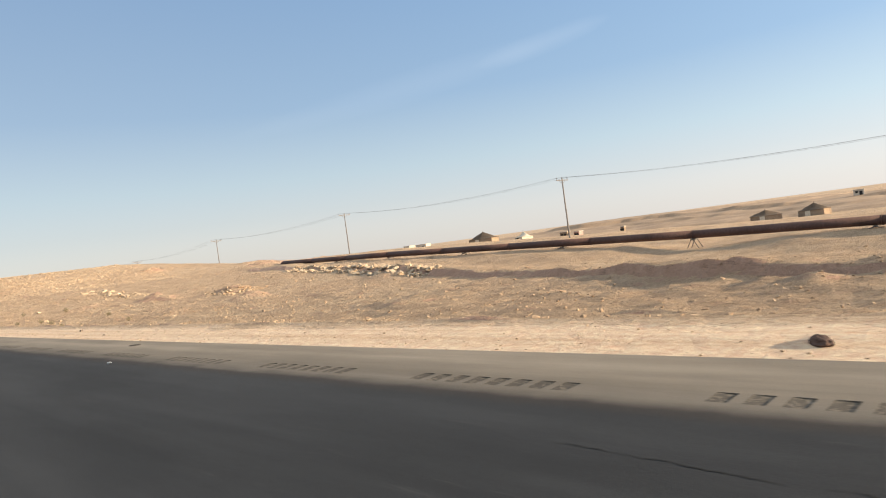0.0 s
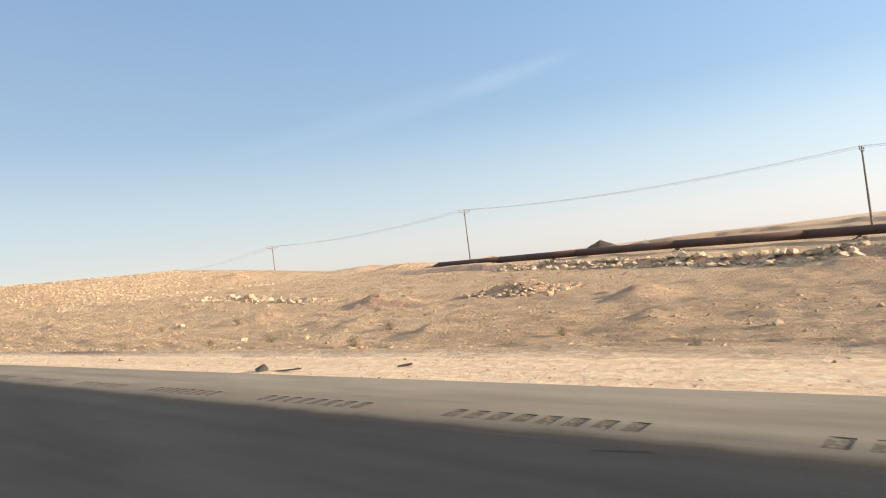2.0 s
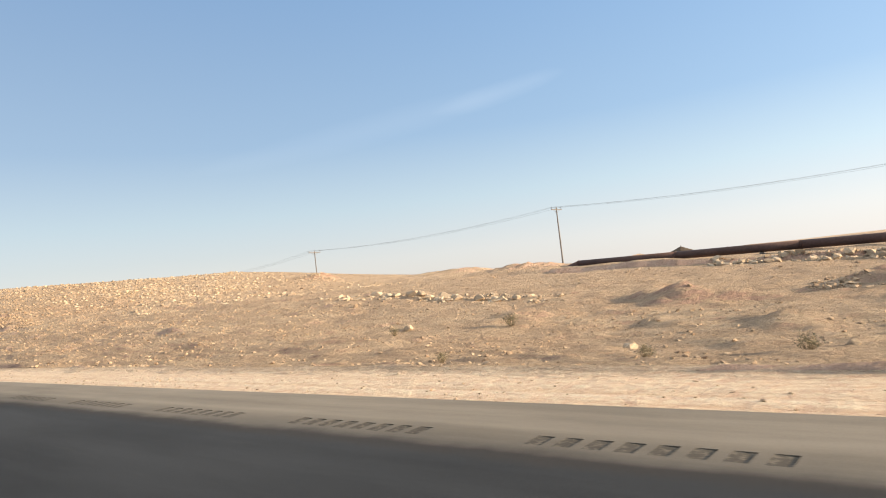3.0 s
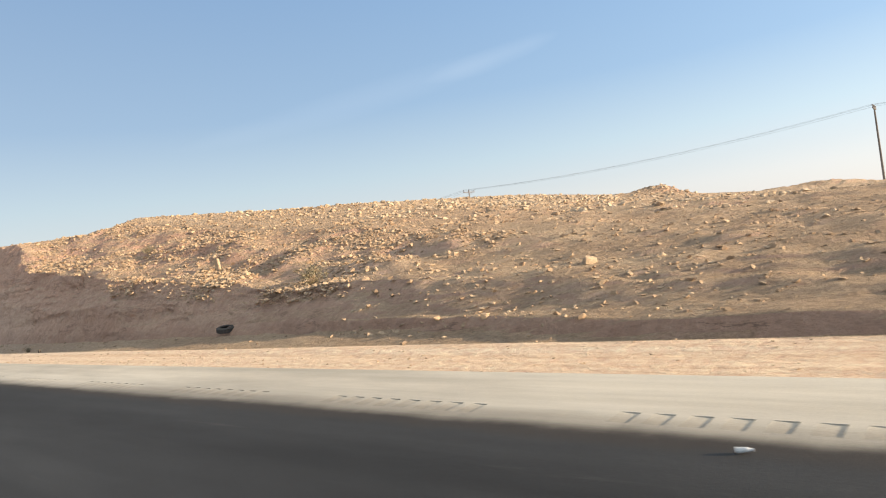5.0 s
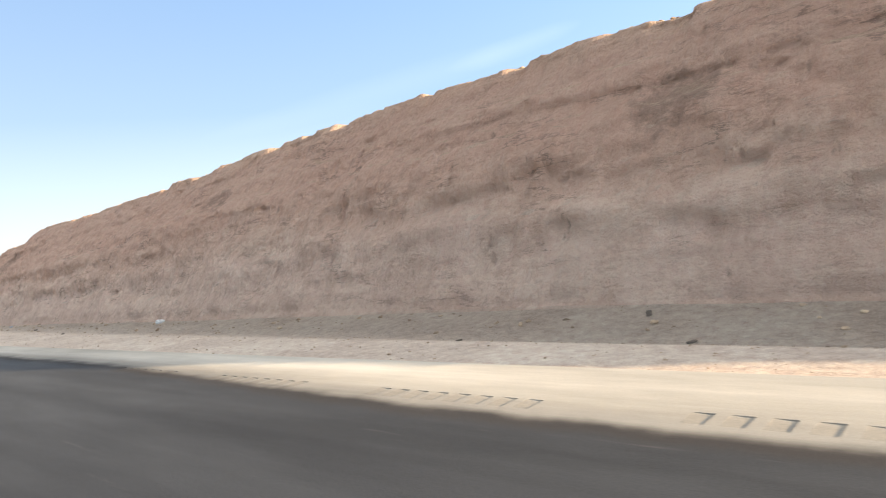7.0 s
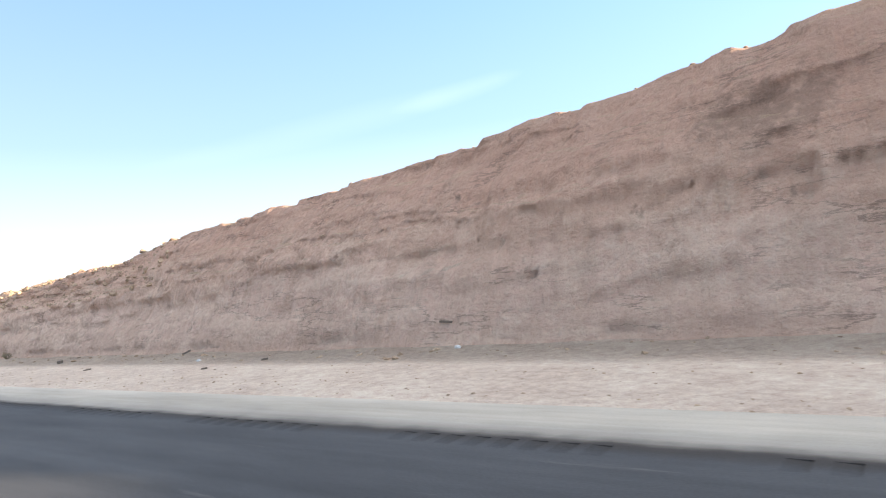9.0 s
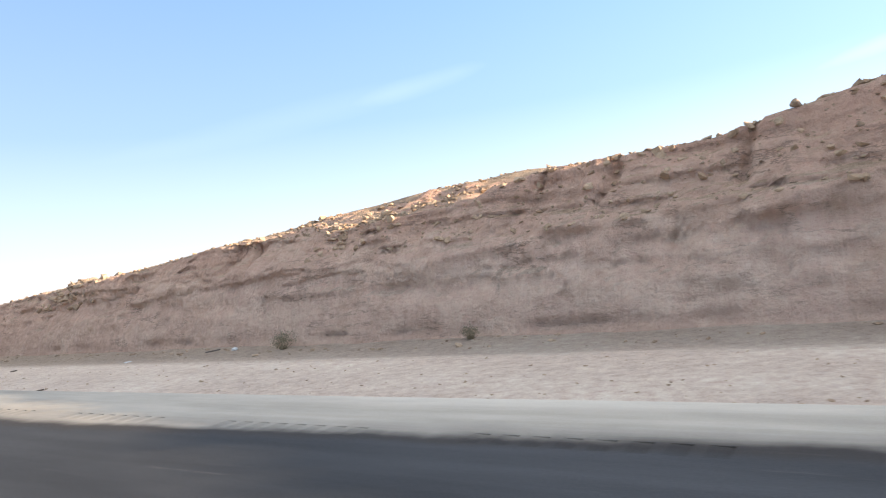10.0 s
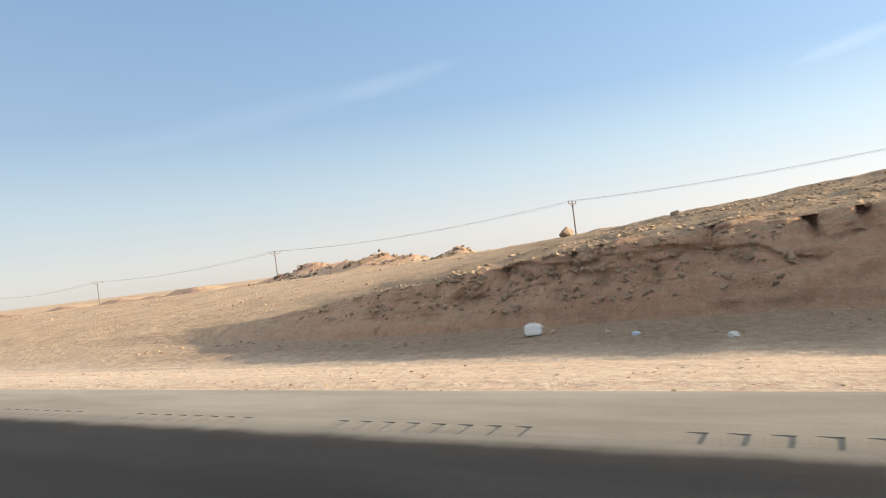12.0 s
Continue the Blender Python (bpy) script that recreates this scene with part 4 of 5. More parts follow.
x, y = clustered(5000, -142, -104, 10.8, 24, 107, 0.5, 0.15)
rubble("gravel_patches", "fine tan gravel in patches on the slope", x, y, sizes(len(x), 0.025, 0.16, 3.5), M_BANKSTONE)
x, y = clustered(900, -274, -262, 14.0, 18.5, 108, 0.8, 0.1)
rubble("shoulder_rubble", "orange-tan rubble on the lit shoulder of the cutting", x, y, sizes(len(x), 0.05, 0.3, 3.5), M_BANKSTONE)
x, y = clustered(1800, -140, 25, 28, 60, 104, 0.15, 0.08)
rubble("field_stones", "tan stones along the low earth banks", x, y, sizes(len(x), 0.06, 0.32, 4), M_BANKSTONE)
x = -98 + 46 * rng.random(900)
y = np.interp(x, (-98, -75, -62, -52), (62, 58, 54, 51)) + 3.2 * (rng.random(900) - 0.65)
sz = sizes(len(x), 0.14, 0.95, 3)
big = np.argsort(-sz)[:90]
loose_stones(x[big], y[big], sz[big], M_STONE, "pale angular block tipped along the dug bank", "blocks on the plain", 520)
rest_ = np.setdiff1d(np.arange(len(x)), big)
rubble("bank_rubble", "grey-tan rubble tipped along the dug bank on the plain", x[rest_], y[rest_], sz[rest_], M_STONE)
x, y = clustered(420, -124, -100, 34.8, 38.6, 117, 0.5, 0.1)
rubble("row_rubble", "pale broken stones round the row of boulders", x, y, sizes(len(x), 0.08, 0.5, 2.5), M_STONE)
x, y = clustered(500, -86, -77, 39.5, 45, 113, 0.5, 0.1)
rubble("heap_rubble", "tan rubble spilled round the earth heaps", x, y, sizes(len(x), 0.08, 0.6, 3), M_BANKSTONE)
x, y = clustered(6000, -316, -266, 14.2, 32, 115, 0.5, 0.05)
rubble("slope_slabs", "flat weathered stone chips over the slope above the cutting", x, y, sizes(len(x), 0.04, 0.20, 3.5), M_BANKSTONE, 0.4, 0.1)
spots = np.argwhere((GX > -316) & (GX < -185) & (GY > sx_[1] + 0.3) & (GY < sx_[1] + 5.0))
spots = spots[rng.permutation(len(spots))[:3400]]
at_ = (spots[:, 0], spots[:, 1])
x, y = GX[at_], GY[at_]
rubble("rim_stones", "broken stones along the rim of the cutting", x, y, sizes(len(x), 0.03, 0.18, 3.5), M_BANKSTONE, 0.62, 0.25, GZ[at_])
x = -326 + 190 * rng.random(1500)
foot = np.interp(x, ST[:, 0], ST[:, 1])
y = foot - 1.3 + 1.25 * rng.random(1500)
rubble("foot_stones", "fallen crumbs of rock along the foot of the cutting", x, y, sizes(len(x), 0.02, 0.15, 4), M_BANKSTONE)
x = -326 + 345 * rng.random(7500)
y = 6.45 + 2.9 * rng.random(7500) ** 1.4
rubble("verge_pebbles", "small pebbles on the gravel verge", x, y, sizes(len(x), 0.012, 0.055, 3), M_BANKSTONE)
for fx0, fx1, low_, top_, n_, big_, tone_ in ((-269, -254, 2.0, 4.3, 420, 0.26, M_BANKSTONE), (-284.5, -280.5, 1.5, 2.7, 130, 0.42, M_BANKSTONE), (-322, -308, 0.15, 1.4, 420, 0.20, M_DARKSTONE), (-297, -286, 1.2, 2.2, 160, 0.16, M_BANKSTONE)):
    spots = np.argwhere((GX > fx0) & (GX < fx1) & (GZ > low_) & (GZ < top_) & (inface > 0.15))
    spots = spots[rng.permutation(len(spots))[:n_]]
    at_ = (spots[:, 0], spots[:, 1])
    rubble("face_rubble", "broken blocks lodged in the crumbling face", GX[at_], GY[at_], sizes(len(spots), 0.05, big_, 2.2), tone_, 0.7, 0.35, GZ[at_])
x, y = clustered(700, -356, -329, 43, 48.5, 109, 0.5, 0.1)
rubble("heap_stones", "brown stones tipped over the earth heaps", x, y, sizes(len(x), 0.08, 0.5, 3), M_DARKSTONE)
x, y = clustered(900, -420, -300, 17, 60, 105, 0.1, 0.05)
rubble("hillside_stones", "tan stones over the hillside", x, y, sizes(len(x), 0.05, 0.26, 4), M_BANKSTONE)


def boulder(x, y, size, label, mat=M_STONE, flat=0.75, sink=0.12, seed=0, group="boulders"):
    r = random.Random(seed * 13 + 5)
    bm = bmesh.new()
    for k in range(26):
        d = Vector((r.gauss(0, 1), r.gauss(0, 1), r.gauss(0, 0.9))).normalized() * r.uniform(0.40, 0.62)
        bm.verts.new((d.x * size * 1.1, d.y * size * 0.9, max(d.z, -0.28) * flat * size))
    hull = bmesh.ops.convex_hull(bm, input=bm.verts[:])
    bmesh.ops.delete(bm, geom=[q for q in hull["geom_interior"] if isinstance(q, bmesh.types.BMVert)], context="VERTS")
    bmesh.ops.bevel(bm, geom=bm.edges[:], offset=0.025 * size, segments=1, affect="EDGES")
    ob = part("boulder", bm, mat)
    ob.matrix_world = pose(x, y, ground_z(x, y) + size * flat * 0.28 - sink * size, 0, 0, seed * 67 % 360)
    return tagged(ob, label, "boulder", group=group)


boulder(-63.3, 55.2, 1.5, "large tan block lying on the dug bank", M_STONE, 0.5, 0.1, 91, "pale boulders")
WHITE = "pale angular limestone boulder on the sand"
BROWN = "weathered brown boulder on the hillside"
for k, (bx, by, bs) in enumerate(((-71.2, 7.6, 0.2), (-88.0, 21.5, 0.58), (-81.2, 21.2, 0.42), (-135.9, 15.0, 0.45),
                                  (-102.4, 36.2, 0.6), (-103.5, 36, 0.7), (-104.6, 36.8, 0.6), (-105.7, 36.4, 0.9), (-107.3, 36, 0.7), (-108.2, 36.9, 0.8), (-109.4, 37.2, 1.0), (-110.3, 36.4, 0.7), (-111.4, 36.7, 0.8), (-113, 37.5, 1.1), (-114.1, 36.8, 0.7),
                                  (-115.2, 37, 0.7), (-117.5, 38, 0.9), (-121, 37, 0.7), (-46, 26, 0.32), (-58, 24, 0.38), (-101, 24, 0.6))):
    boulder(bx, by, bs, WHITE, M_STONE, 0.7, 0.1, k + 1, "pale boulders")
for k, (bx, by, bs) in enumerate(((-166.1, 21.1, 0.4), (-302.6, 28.3, 0.75), (-319.1, 32.0, 0.8), (-313.3, 30.0, 0.45), (-286.8, 18.0, 0.45), (-257.0, 15.0, 0.26), (-245, 15.6, 0.2), (-292, 16.5, 0.28), (-297, 14.2, 0.22), (-282.8, 14.1, 0.45), (-282.2, 14.2, 0.34), (-283.4, 14.0, 0.3), (-281.7, 14.0, 0.26), (-282.5, 13.8, 0.24))):
    boulder(bx, by, bs, BROWN, M_DARKSTONE, 0.85, 0.08, k + 31, "brown boulders")


# ================= dry shrubs =================
def shrub(x, y, size, seed, label="dry grey-brown desert shrub"):
    r = random.Random(seed)
    e = empty("shrub", x, y, ground_z(x, y) - 0.02)
    tagged(e, label, "shrub", group="desert shrubs")
    stems, leaves = bmesh.new(), bmesh.new()
    for k in range(70):
        a, tilt = r.uniform(0, 6.283), r.uniform(0.1, 1.25)
        ln = size * r.uniform(0.45, 1.0)
        p0 = Vector((0.08 * size * math.cos(a), 0.08 * size * math.sin(a), 0))
        p1 = Vector((math.cos(a) * math.sin(tilt) * ln * 0.6, math.sin(a) * math.sin(tilt) * ln * 0.6, math.cos(tilt) * ln * 0.55 + 0.05))
        p2 = p1 + Vector((r.uniform(-0.2, 0.2), r.uniform(-0.2, 0.2), r.uniform(0.05, 0.3))) * ln
        for q0, q1, w in ((p0, p1, 0.010), (p1, p2, 0.006)):
            side = (q1 - q0).cross(Vector((r.uniform(-1, 1), r.uniform(-1, 1), 0.2))).normalized() * w * max(size, 0.6)
            up = (q1 - q0).cross(side).normalized() * w * max(size, 0.6)
            vs = [stems.verts.new(c) for c in (q0 + side, q0 - side, q0 + up, q1)]
            for t3 in ((0, 1, 3), (1, 2, 3), (2, 0, 3)):
                stems.faces.new([vs[i] for i in t3])
        for j in range(9):
            c = p1.lerp(p2, r.uniform(-0.3, 1.1)) + Vector((r.uniform(-1, 1), r.uniform(-1, 1), r.uniform(-1, 1))) * 0.07 * size
            d1 = Vector((r.uniform(-1, 1), r.uniform(-1, 1), r.uniform(-1, 1))).normalized() * 0.035 * size
            d2 = Vector((r.uniform(-1, 1), r.uniform(-1, 1), r.uniform(-1, 1))).normalized() * 0.02 * size
            leaves.faces.new([leaves.verts.new(q) for q in (c - d1, c + d2, c + d1, c - d2)])
    part("stem_tangle", stems, M_DRY, e)
    part("foliage", leaves, M_SAGE, e)
    return e


for k, (bx, by, bs) in enumerate(((-146, 14.2, 1.0), (-268.9, 11.7, 0.65), (-263.3, 11.8, 0.42), (-82, 19.5, 0.7), (-86, 18.2, 0.6), (-74, 18.5, 0.75), (-79, 25.5, 0.8),
                                  (-96, 26, 0.9), (-100, 22, 0.6), (-66, 23, 0.6), (-163, 17.0, 0.7), (-58, 16.5, 0.5), (-92, 16.0, 0.5), (-70, 16.8, 0.6), (-160.8, 10.0, 0.28), (-78, 14.0, 0.5), (-73.5, 13.2, 0.45), (-64, 12.8, 0.4), (-52, 13.5, 0.45))):
    shrub(bx, by, bs, 200 + k)


# ================= power line =================
def utility_pole(x, y, top):
    base = ground_z(x, y) - 0.1
    h = top - base
    e = empty("utility_pole", x, y, base)
    tagged(e, "slim dark wooden power pole with a steel crossarm", "utility pole", group="power poles")
    part("pole", rod_bm((0, 0, 0), (0, 0, h), 0.16, 0.10, 12), M_POLE, e)
    arm = part("crossarm", box_bm(0.12, 3.7, 0.14, 0, 0, h - 0.45, 0.01), M_STEEL, e, "steel crossarm")
    part("brace", rod_bm((0, 0.0, h - 1.15), (0, 1.05, h - 0.5), 0.03, 0.03, 6), M_STEEL, e)
    part("brace", rod_bm((0, 0.0, h - 1.15), (0, -1.05, h - 0.5), 0.03, 0.03, 6), M_STEEL, e)
    for off in (-1.7, 0.0, 1.7):
        lift = 0.06 if off == 0.0 else 0.0
        part("insulator", merged(rod_bm((0, off, h - 0.40), (0, off, h - 0.1 + lift), 0.03, 0.03, 6), rod_bm((0, off, h - 0.18 + lift), (0, off, h - 0.02 + lift), 0.10, 0.07, 10)),
             M_PORCELAIN, e, "brown porcelain insulator")
    return x, y, top


POLES = [utility_pole(*q) for q in ((80, 96, 5.6), (6, 97.5, 7.4), (-65.7, 100.2, 9.9), (-138.3, 106.2, 12.2), (-206.3, 103.8, 12.1), (-274, 103, 10.0),
                                    (-344.5, 104.4, 7.6), (-416.7, 106.6, 6.9), (-499.0, 113.2, 6.3), (-575, 117, 6.0), (-650, 121, 5.5))]
for off in (-1.7, 0.0, 1.7):
    lift = 0.06 if off == 0.0 else 0.0
    bm = bmesh.new()
    rings = []
    for (x0, y0, z0), (x1, y1, z1) in zip(POLES, POLES[1:]):
        for k in range(1 if rings else 0, 17):
            t = k / 16
            c = Vector((x0 + (x1 - x0) * t, y0 + (y1 - y0) * t + off, z0 + (z1 - z0) * t + lift - 4 * 1.3 * t * (1 - t)))
            rings.append([bm.verts.new(c + Vector(d) * 0.014) for d in ((0, 1, 0), (0, -0.5, 0.87), (0, -0.5, -0.87))])
    for p0, p1 in zip(rings, rings[1:]):
        for k in range(3):
            bm.faces.new((p0[k], p0[(k + 1) % 3], p1[(k + 1) % 3], p1[k]))
    tagged(part("power_cable", bm, M_WIRE), "thin grey overhead cable strung between the poles", "cable", group="power cables")

# ================= pipeline on trestles =================



def pipe_at(x):
    q = np.array(PIPE)
    return float(np.interp(x, q[:, 0], q[:, 1])), float(np.interp(x, q[:, 0], q[:, 2]))


pipeline = empty("pipeline", -60, 67, ground_z(-60, 67))
tagged(pipeline, "long rust-brown steel pipeline on low trestles", "pipeline")
pm = pipeline.matrix_world.inverted()
for (x0, y0, z0), (x1, y1, z1) in zip(PIPE, PIPE[1:]):
    n = max(1, int(abs(x1 - x0) / 12.2))
    for k in range(n):
        p0 = pm @ (Vector((x0, y0, z0)).lerp(Vector((x1, y1, z1)), k / n))
        p1 = pm @ (Vector((x0, y0, z0)).lerp(Vector((x1, y1, z1)), (k + 1) / n))
        seg = part("pipe_section", merged(rod_bm(p0, p1, 0.43, 0.43, 28), rod_bm(p1 - Vector((0.06, 0, 0)), p1 + Vector((0.06, 0, 0)), 0.46, 0.46, 28)), M_PIPE, pipeline)
        for pol in seg.data.polygons:
            pol.use_smooth = len(pol.vertices) == 4
for k in range(-1, 7):
    sx = -12.5 - 16.55 * k
    sy, sz = pipe_at(sx)
    gz0 = ground_z(sx, sy) - 0.1
    o = pm @ Vector((sx, sy, 0))
    dz = pipeline.location.z
    legs = part("trestle", box_bm(0.3, 1.3, 0.16, o.x, o.y, sz - 0.50 - dz, 0.01), M_STEEL, pipeline, "dark steel trestle")
    for ax in (-0.45, 0.45):
        part("leg", rod_bm((o.x + ax * 1.5, o.y - 0.55, gz0 - dz), (o.x + ax * 0.3, o.y - 0.5, sz - 0.54 - dz), 0.04, 0.04, 8), M_STEEL, legs)
        part("leg", rod_bm((o.x + ax * 1.5, o.y + 0.55, gz0 - dz), (o.x + ax * 0.3, o.y + 0.5, sz - 0.54 - dz), 0.04, 0.04, 8), M_STEEL, legs)


# ================= tents and huts of the far settlement =================
def tent(x, y, length, width, high, turn, cloth, label, door=True):
    e = empty("tent", x, y, ground_z(x, y) - 0.15, turn)
    tagged(e, label, "tent", group="settlement tents")
    L, Wd, wall = length / 2, width / 2, high * 0.5
    body = bmesh.new()
    lo = [body.verts.new(c) for c in ((-L, -Wd, 0), (L, -Wd, 0), (L, Wd, 0), (-L, Wd, 0))]
    hi = [body.verts.new(c) for c in ((-L * 0.97, -Wd * 0.97, wall), (L * 0.97, -Wd * 0.97, wall), (L * 0.97, Wd * 0.97, wall), (-L * 0.97, Wd * 0.97, wall))]
    for k in range(4):
        body.faces.new((lo[k], lo[(k + 1) % 4], hi[(k + 1) % 4], hi[k]))
    part("wall_cloth", body, M_STRIPE if cloth is M_TENT else cloth, e)
    roof = bmesh.new()
    n = 12
    rows = []
    for k in range(n + 1):
        u = -1 + 2 * k / n
        ridge = wall + (high - wall) * (1 - 0.9 * abs(u) ** 1.15) - 0.05 * (1 - math.cos(u * 9.4))
        rows.append([roof.verts.new((u * L * 1.04, s * Wd * 1.06, wall - 0.08 + (ridge - wall) * (1 - abs(s)) ** 1.25)) for s in (-1, -0.66, -0.33, 0, 0.33, 0.66, 1)])
    for r0, r1 in zip(rows, rows[1:]):
        for k in range(6):
            roof.faces.new((r0[k], r1[k], r1[k + 1], r0[k + 1]))
    part("roof_cloth", roof, cloth, e)
    part("ridge_pole", rod_bm((0, 0, 0), (0, 0, high + 0.25), 0.06, 0.05, 8), M_WOOD, e)
    if door:
        part("door_flap", box_bm(1.3, 0.06, wall * 0.9, -L * 0.25, -Wd - 0.02, wall * 0.45), M_CANVAS if cloth is M_TENT else M_DARK, e)
    return e


tent(-134.7, 157.0, 8.4, 5.0, 4.3, 12, M_TENT, "large brown peaked tent on the desert plain")
tent(-127.3, 168.2, 5.0, 4.0, 3.7, -25, M_CANVAS, "cream canvas tent on the desert plain")
tent(-62.2, 194.4, 8.0, 5.0, 3.2, 20, M_TENT, "dark brown tent on the open plain")
tent(-48.7, 190.0, 6.5, 4.5, 3.6, -8, M_TENT, "dark peaked tent on the open plain")


def hut(x, y, lx, ly, h, turn, mat, label):
    e = empty("hut", x, y, ground_z(x, y) - 0.1, turn)
    tagged(e, label, "hut", group="settlement huts")
    part("walls", box_bm(lx, ly, h, 0, 0, h / 2, 0.02), mat, e)
    part("roof", box_bm(lx + 0.3, ly + 0.3, 0.16, 0, 0, h + 0.08, 0.02), M_PLASTER, e)
    part("door", box_bm(0.9, 0.08, h * 0.75, lx * 0.2, -ly / 2 - 0.02, h * 0.375), M_DARK, e)
    part("window", box_bm(0.8, 0.08, 0.7, -lx * 0.22, -ly / 2 - 0.02, h * 0.6), M_DARK, e)
    return e


hut(-50.4, 250, 2.8, 2.4, 1.8, 15, M_PLASTER, "small pale cube-shaped hut far off")
hut(-119.4, 180, 2.6, 2.2, 2.2, 5, M_STRIPE, "small brown cabin beside the tents")
hut(-115, 181, 2.2, 2.0, 2.0, -10, M_PINK, "small faded red cabin beside the tents")
hut(-104, 190, 1.2, 1.2, 2.4, 0, M_STRIPE, "small brown shed on the rise")
hut(-176, 170, 5.0, 3.0, 2.4, 8, M_PLASTER, "low white hut at the edge of the settlement")
hut(-190, 176, 4.0, 3.0, 2.4, -8, M_PLASTER, "low white hut at the edge of the settlement")


# ================= things lying by the road =================
def ring_bm(r_out, r_in, half, seg=36):
    prof = [(r_in, -half * 0.75), (r_in + 0.03, -half), (r_out - 0.06, -half), (r_out, -half * 0.72), (r_out, half * 0.72), (r_out - 0.06, half), (r_in + 0.03, half), (r_in, half * 0.75),
            (r_in + 0.05, half * 0.6), (r_in + 0.05, -half * 0.6)]
    bm = bmesh.new()
    rings = []
    for k in range(seg):
        t = 6.28319 * k / seg
        wob = 0.012 if k % 2 else 0.0
        rings.append([bm.verts.new(((r + (wob if r > r_out - 0.02 else 0)) * math.cos(t), (r + (wob if r > r_out - 0.02 else 0)) * math.sin(t), z)) for r, z in prof])
    for k in range(seg):
        p0, p1 = rings[k], rings[(k + 1) % seg]
        for j in range(len(prof)):
            bm.faces.new((p0[j], p1[j], p1[(j + 1) % len(prof)], p0[(j + 1) % len(prof)]))
    bmesh.ops.recalc_face_normals(bm, faces=bm.faces[:])
    return bm


tyre = part("car_tyre", ring_bm(0.29, 0.17, 0.09), M_RUBBER)
tyre.matrix_world = pose(-147.9, 11.9, ground_z(-147.9, 11.9) + 0.10, 8, 6, 20)
tagged(tyre, "worn black car tyre lying on the bank", "tyre")

post = part("marker_post", box_bm(0.20, 0.18, 0.62, 0, 0, 0.28, 0.02), M_STONE)
post.matrix_world = pose(-154.3, 15.8, ground_z(-154.3, 15.8) - 0.08, 3, -4, 25)
tagged(post, "short pale stone marker post on the bank", "post")


def jerrycan(x, y, turn, size=1.0):
    e = empty("jerrycan", x, y, ground_z(x, y) + 0.02, turn)
    tagged(e, "discarded white plastic container lying on the verge", "container")
    bm = box_bm(0.62 * size, 0.36 * size, 0.40 * size, 0, 0, 0.20 * size, 0.05 * size)
    part("body", bm, M_WHITE, e)
    part("cap", rod_bm((0.30 * size, 0.05, 0.26 * size), (0.36 * size, 0.05, 0.26 * size), 0.03, 0.03, 12), M_PLASTIC, e)
    part("handle", merged(rod_bm((-0.06, 0, 0.39 * size), (-0.06, 0, 0.44 * size), 0.012, 0.012, 8), rod_bm((0.06, 0, 0.39 * size), (0.06, 0, 0.44 * size), 0.012, 0.012, 8),
                          rod_bm((-0.07, 0, 0.44 * size), (0.07, 0, 0.44 * size), 0.014, 0.014, 8)), M_PLASTIC, e)


jerrycan(-312.4, 11.40, 14, 0.5)


def bag(x, y, sx, sy, sz, seed, mat=M_PLASTIC, label="crumpled white plastic bag at the roadside", dz=0.0, name="plastic_bag", sort="bag", group="litter bags"):
    bm = bmesh.new()
    bmesh.ops.create_icosphere(bm, subdivisions=3, radius=0.5)
    for q in bm.verts:
        d = abs(noise.noise(q.co * 3.0 + Vector((seed, 0, 0)))) + 0.4 * abs(noise.noise(q.co * 7.0 + Vector((0, seed, 0))))
        q.co *= 1.15 - 0.55 * d
        q.co.z = max(q.co.z, -0.32)
        q.co = Vector((q.co.x * sx, q.co.y * sy, (q.co.z + 0.32) * sz))
    ob = part(name, bm, mat)
    ob.matrix_world = pose(x, y, ground_z(x, y) + dz - 0.03, 0, 0, seed * 40) @ Matrix.Scale(0.7, 4)
    return tagged(ob, label, sort, group=group)


BLUE_BAG = "crumpled pale blue plastic bag at the roadside"
bag(-303.3, 11.61, 0.60, 0.34, 0.30, 1)
bag(-203.2, 10.7, 0.50, 0.30, 0.28, 2)
bag(-238.5, 11.5, 0.24, 0.20, 0.16, 3)
bag(-246.9, 10.7, 0.22, 0.18, 0.16, 4)
bag(-270.7, 11.6, 0.26, 0.20, 0.18, 5)
bag(-293.4, 12.2, 0.24, 0.20, 0.24, 6, M_BLUE, BLUE_BAG)
bag(-295.7, 11.02, 0.30, 0.24, 0.16, 7, M_BLUE, BLUE_BAG)
bag(-295.0, 10.76, 0.50, 0.16, 0.06, 14)
bag(-294.7, 11.08, 0.22, 0.18, 0.16, 15, M_PINK, "crumpled faded red plastic bag at the roadside")
bag(-295.4, 11.6, 0.24, 0.18, 0.10, 16)
bag(-306.3, 12.0, 0.28, 0.24, 0.24, 17, M_BLUE, BLUE_BAG)
bag(-222.5, 11.0, 0.36, 0.24, 0.14, 8, M_BLUE, BLUE_BAG)
bag(-310.4, 11.18, 0.22, 0.20, 0.16, 9, M_BLUE, BLUE_BAG)
bag(-287.4, 11.7, 0.30, 0.20, 0.12, 10)
bag(-274.0, 10.5, 0.36, 0.20, 0.10, 11)
bag(-156.8, 9.6, 0.18, 0.16, 0.14, 12)
bag(-308.8, 10.86, 0.26, 0.22, 0.18, 13)


def plank(x, y, ln, w, th, turn, tilt, label="weathered grey plank lying on the verge"):
    bm = box_bm(ln, w, th, 0, 0, 0, 0.008)
    for q in bm.verts:
        q.co.z += 0.04 * math.sin(q.co.x * 3.0)
    ob = part("plank", bm, M_WOOD)
    ob.matrix_world = pose(x, y, ground_z(x, y) + th / 2 + abs(math.sin(radians(tilt))) * ln / 2, 0, tilt, turn)
    return tagged(ob, label, "plank", group="stray planks")


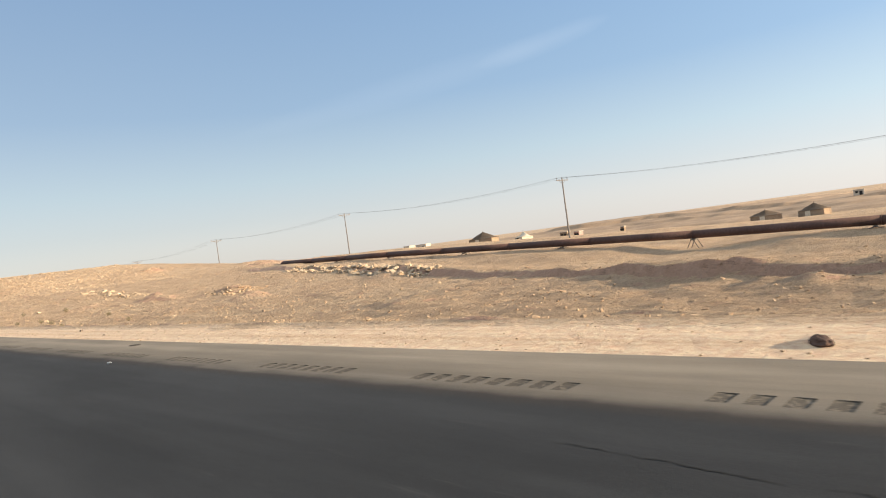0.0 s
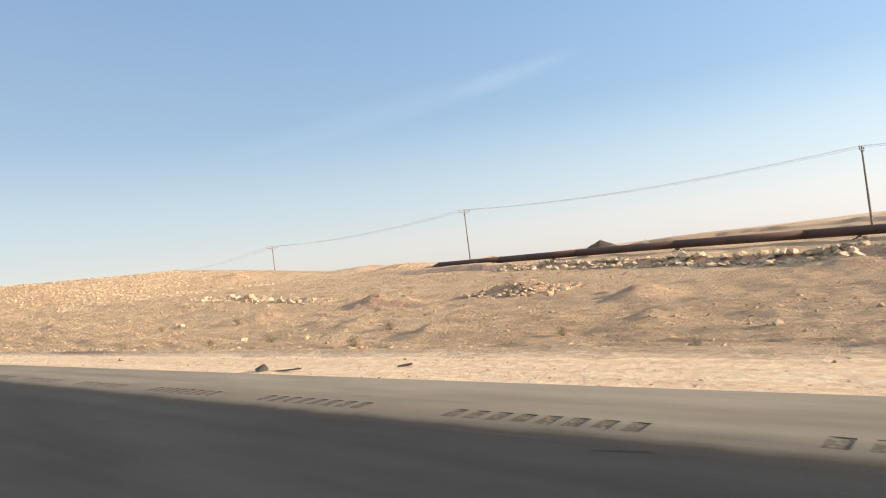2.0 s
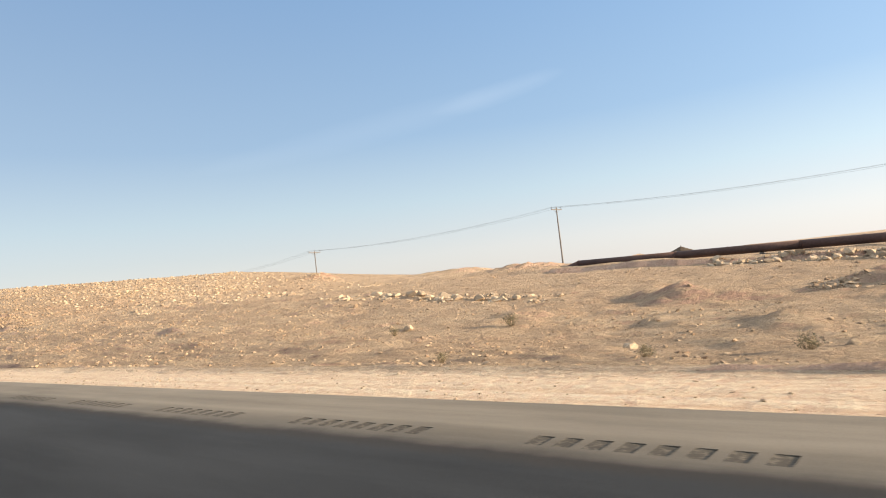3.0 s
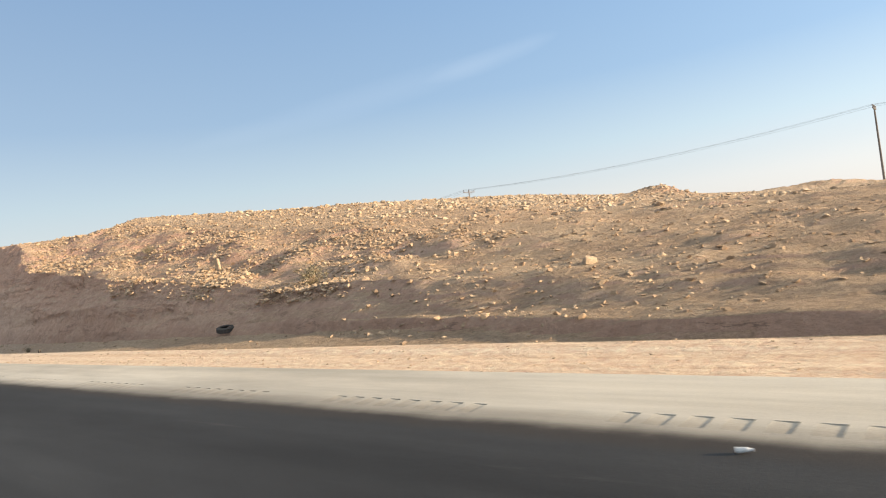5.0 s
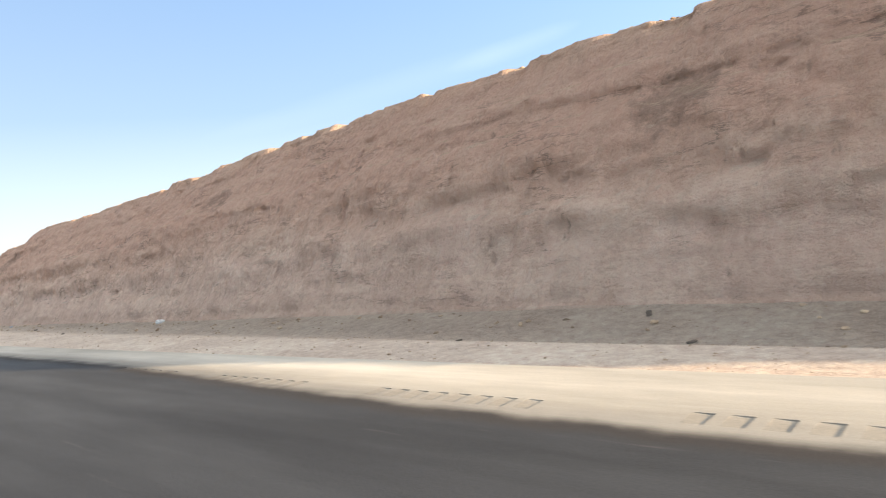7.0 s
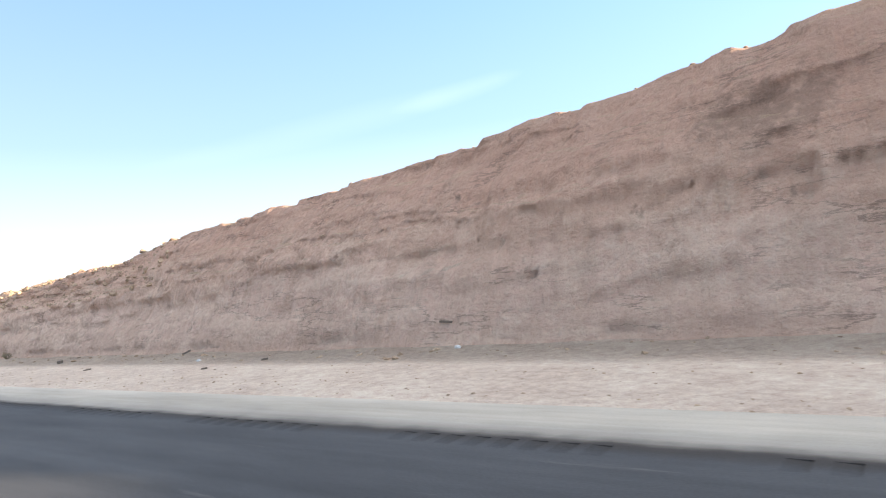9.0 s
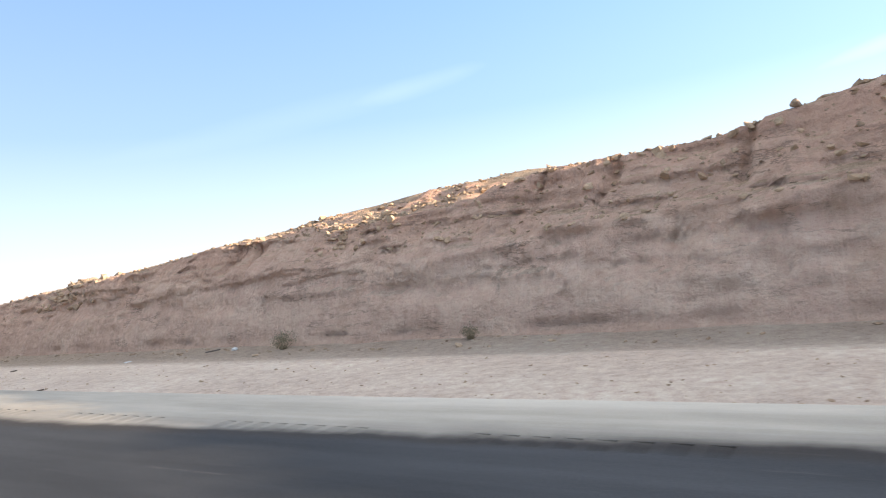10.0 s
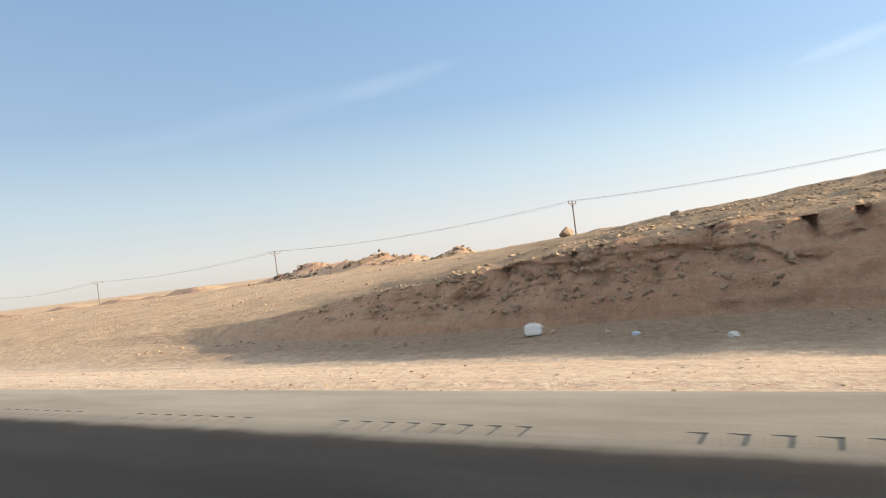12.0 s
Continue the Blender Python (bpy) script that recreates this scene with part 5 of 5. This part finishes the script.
STICK = "short dark stick lying on the verge"
BOARD = "short dark board on the gravel verge"
plank(-239.1, 12.0, 0.31, 0.060, 0.05, 20, 14)
plank(-249.1, 11.7, 0.31, 0.075, 0.05, 24, -12)
plank(-249.3, 8.77, 0.22, 0.034, 0.035, 38, 0, STICK)
plank(-243.9, 8.9, 0.15, 0.038, 0.04, 34, 0, STICK)
plank(-244.0, 10.7, 0.17, 0.045, 0.05, 34, 0, STICK)
plank(-255.3, 10.6, 0.16, 0.120, 0.10, 30, 0, BOARD)
plank(-270.9, 15.6, 0.31, 0.045, 0.04, 10, -24, "splintered grey stick on the rim of the cutting")
plank(-270.6, 6.6, 0.17, 0.035, 0.03, 30, 0, STICK)
plank(-276.7, 8.7, 0.19, 0.038, 0.04, 32, 0, STICK)
plank(-271.5, 11.5, 0.42, 0.035, 0.035, 34, 2, "long thin grey stick at the foot of the cutting")
plank(-287.5, 11.4, 0.25, 0.045, 0.05, 25, 4)
plank(-173.7, 10.6, 0.25, 0.060, 0.05, 30, 6)
plank(-183.3, 9.3, 0.15, 0.060, 0.03, 36, 0)
plank(-184.4, 10.4, 0.09, 0.090, 0.09, 20, 0, BOARD)
plank(-187.0, 8.5, 0.12, 0.038, 0.03, 36, 0, STICK)
plank(-157.8, 8.9, 0.25, 0.105, 0.07, 36, 0, BOARD)
plank(-158.5, 9.7, 0.09, 0.090, 0.16, 10, 0, BOARD)
plank(-62.1, 6.88, 1.1, 0.03, 0.03, 4, 0, "thin bent stick on the gravel verge")
plank(-59.4, 7.47, 0.28, 0.038, 0.04, 20, 0, STICK)
plank(-28.4, 7.9, 0.10, 0.09, 0.07, 20, 0, BOARD)
plank(-294.9, 11.4, 0.31, 0.038, 0.04, 33, 0, STICK)
plank(-299.3, 11.08, 0.12, 0.060, 0.05, 33, 0, STICK)
plank(-297.5, 10.86, 0.31, 0.038, 0.03, 33, 0, STICK)
plank(-294.6, 10.01, 0.09, 0.060, 0.06, 33, 0, STICK)
plank(-294.6, 8.0, 0.15, 0.038, 0.04, 33, 0, STICK)
plank(-299.2, 7.2, 0.11, 0.045, 0.04, 33, 0, STICK)
plank(-215.5, 10.2, 0.19, 0.045, 0.05, 34, 0, STICK)
plank(-208.0, 9.0, 0.15, 0.045, 0.04, 20, 0, STICK)

bag(-2.1, 7.4, 0.62, 0.30, 0.20, 21, M_SCRAP, "torn dark brown scrap of card on the gravel verge", 0.0, "card_scrap", "scrap", "roadside scraps")
bag(-24.0, 7.3, 0.20, 0.12, 0.10, 22, M_SCRAP, "torn dark brown scrap of card on the gravel verge", 0.0, "card_scrap", "scrap", "roadside scraps")
flap = part("rubber_flap", merged(rod_bm((0, 0, 0), (0, 0, 0.02), 0.16, 0.15, 14)), M_RUBBER)
flap.matrix_world = pose(-17.4, 5.9, 0.002, 0, 0, 42) @ Matrix.Diagonal((0.95, 0.45, 1, 1))
tagged(flap, "flat torn oval of tyre rubber lying on the shoulder", "scrap")
cone = part("rubber_scrap", merged(rod_bm((0, 0, 0), (0.05, 0, 0.12), 0.16, 0.03, 9)), M_RUBBER)
cone.matrix_world = pose(-62.75, 6.86, ground_z(-62.75, 6.86), 0, 0, 30)
tagged(cone, "torn black scrap of rubber on the verge", "scrap")


def bottle(x, y, turn):
    e = empty("plastic_bottle", x, y, 0.027 if y < PAVED_END else ground_z(x, y) + 0.027, turn)
    tagged(e, "crushed white plastic bottle lying on the asphalt", "bottle", group="stray bottles")
    part("body", merged(rod_bm((-0.04, 0, -0.006), (0.03, 0, 0), 0.021, 0.017, 12), rod_bm((0.032, 0, 0), (0.055, 0, 0), 0.017, 0.008, 12)), M_PLASTIC, e)
    part("cap", rod_bm((0.055, 0, 0), (0.066, 0, 0), 0.010, 0.010, 10), M_BLUE, e)


for bx, by, bt in ((-14.5, 4.32, 20), (-31.7, 4.37, 25), (-129.5, 4.43, 10), (-162.6, 4.46, 30), (-276.0, 4.4, 25), (-292.2, 4.4, 10)):
    bottle(bx, by, bt)
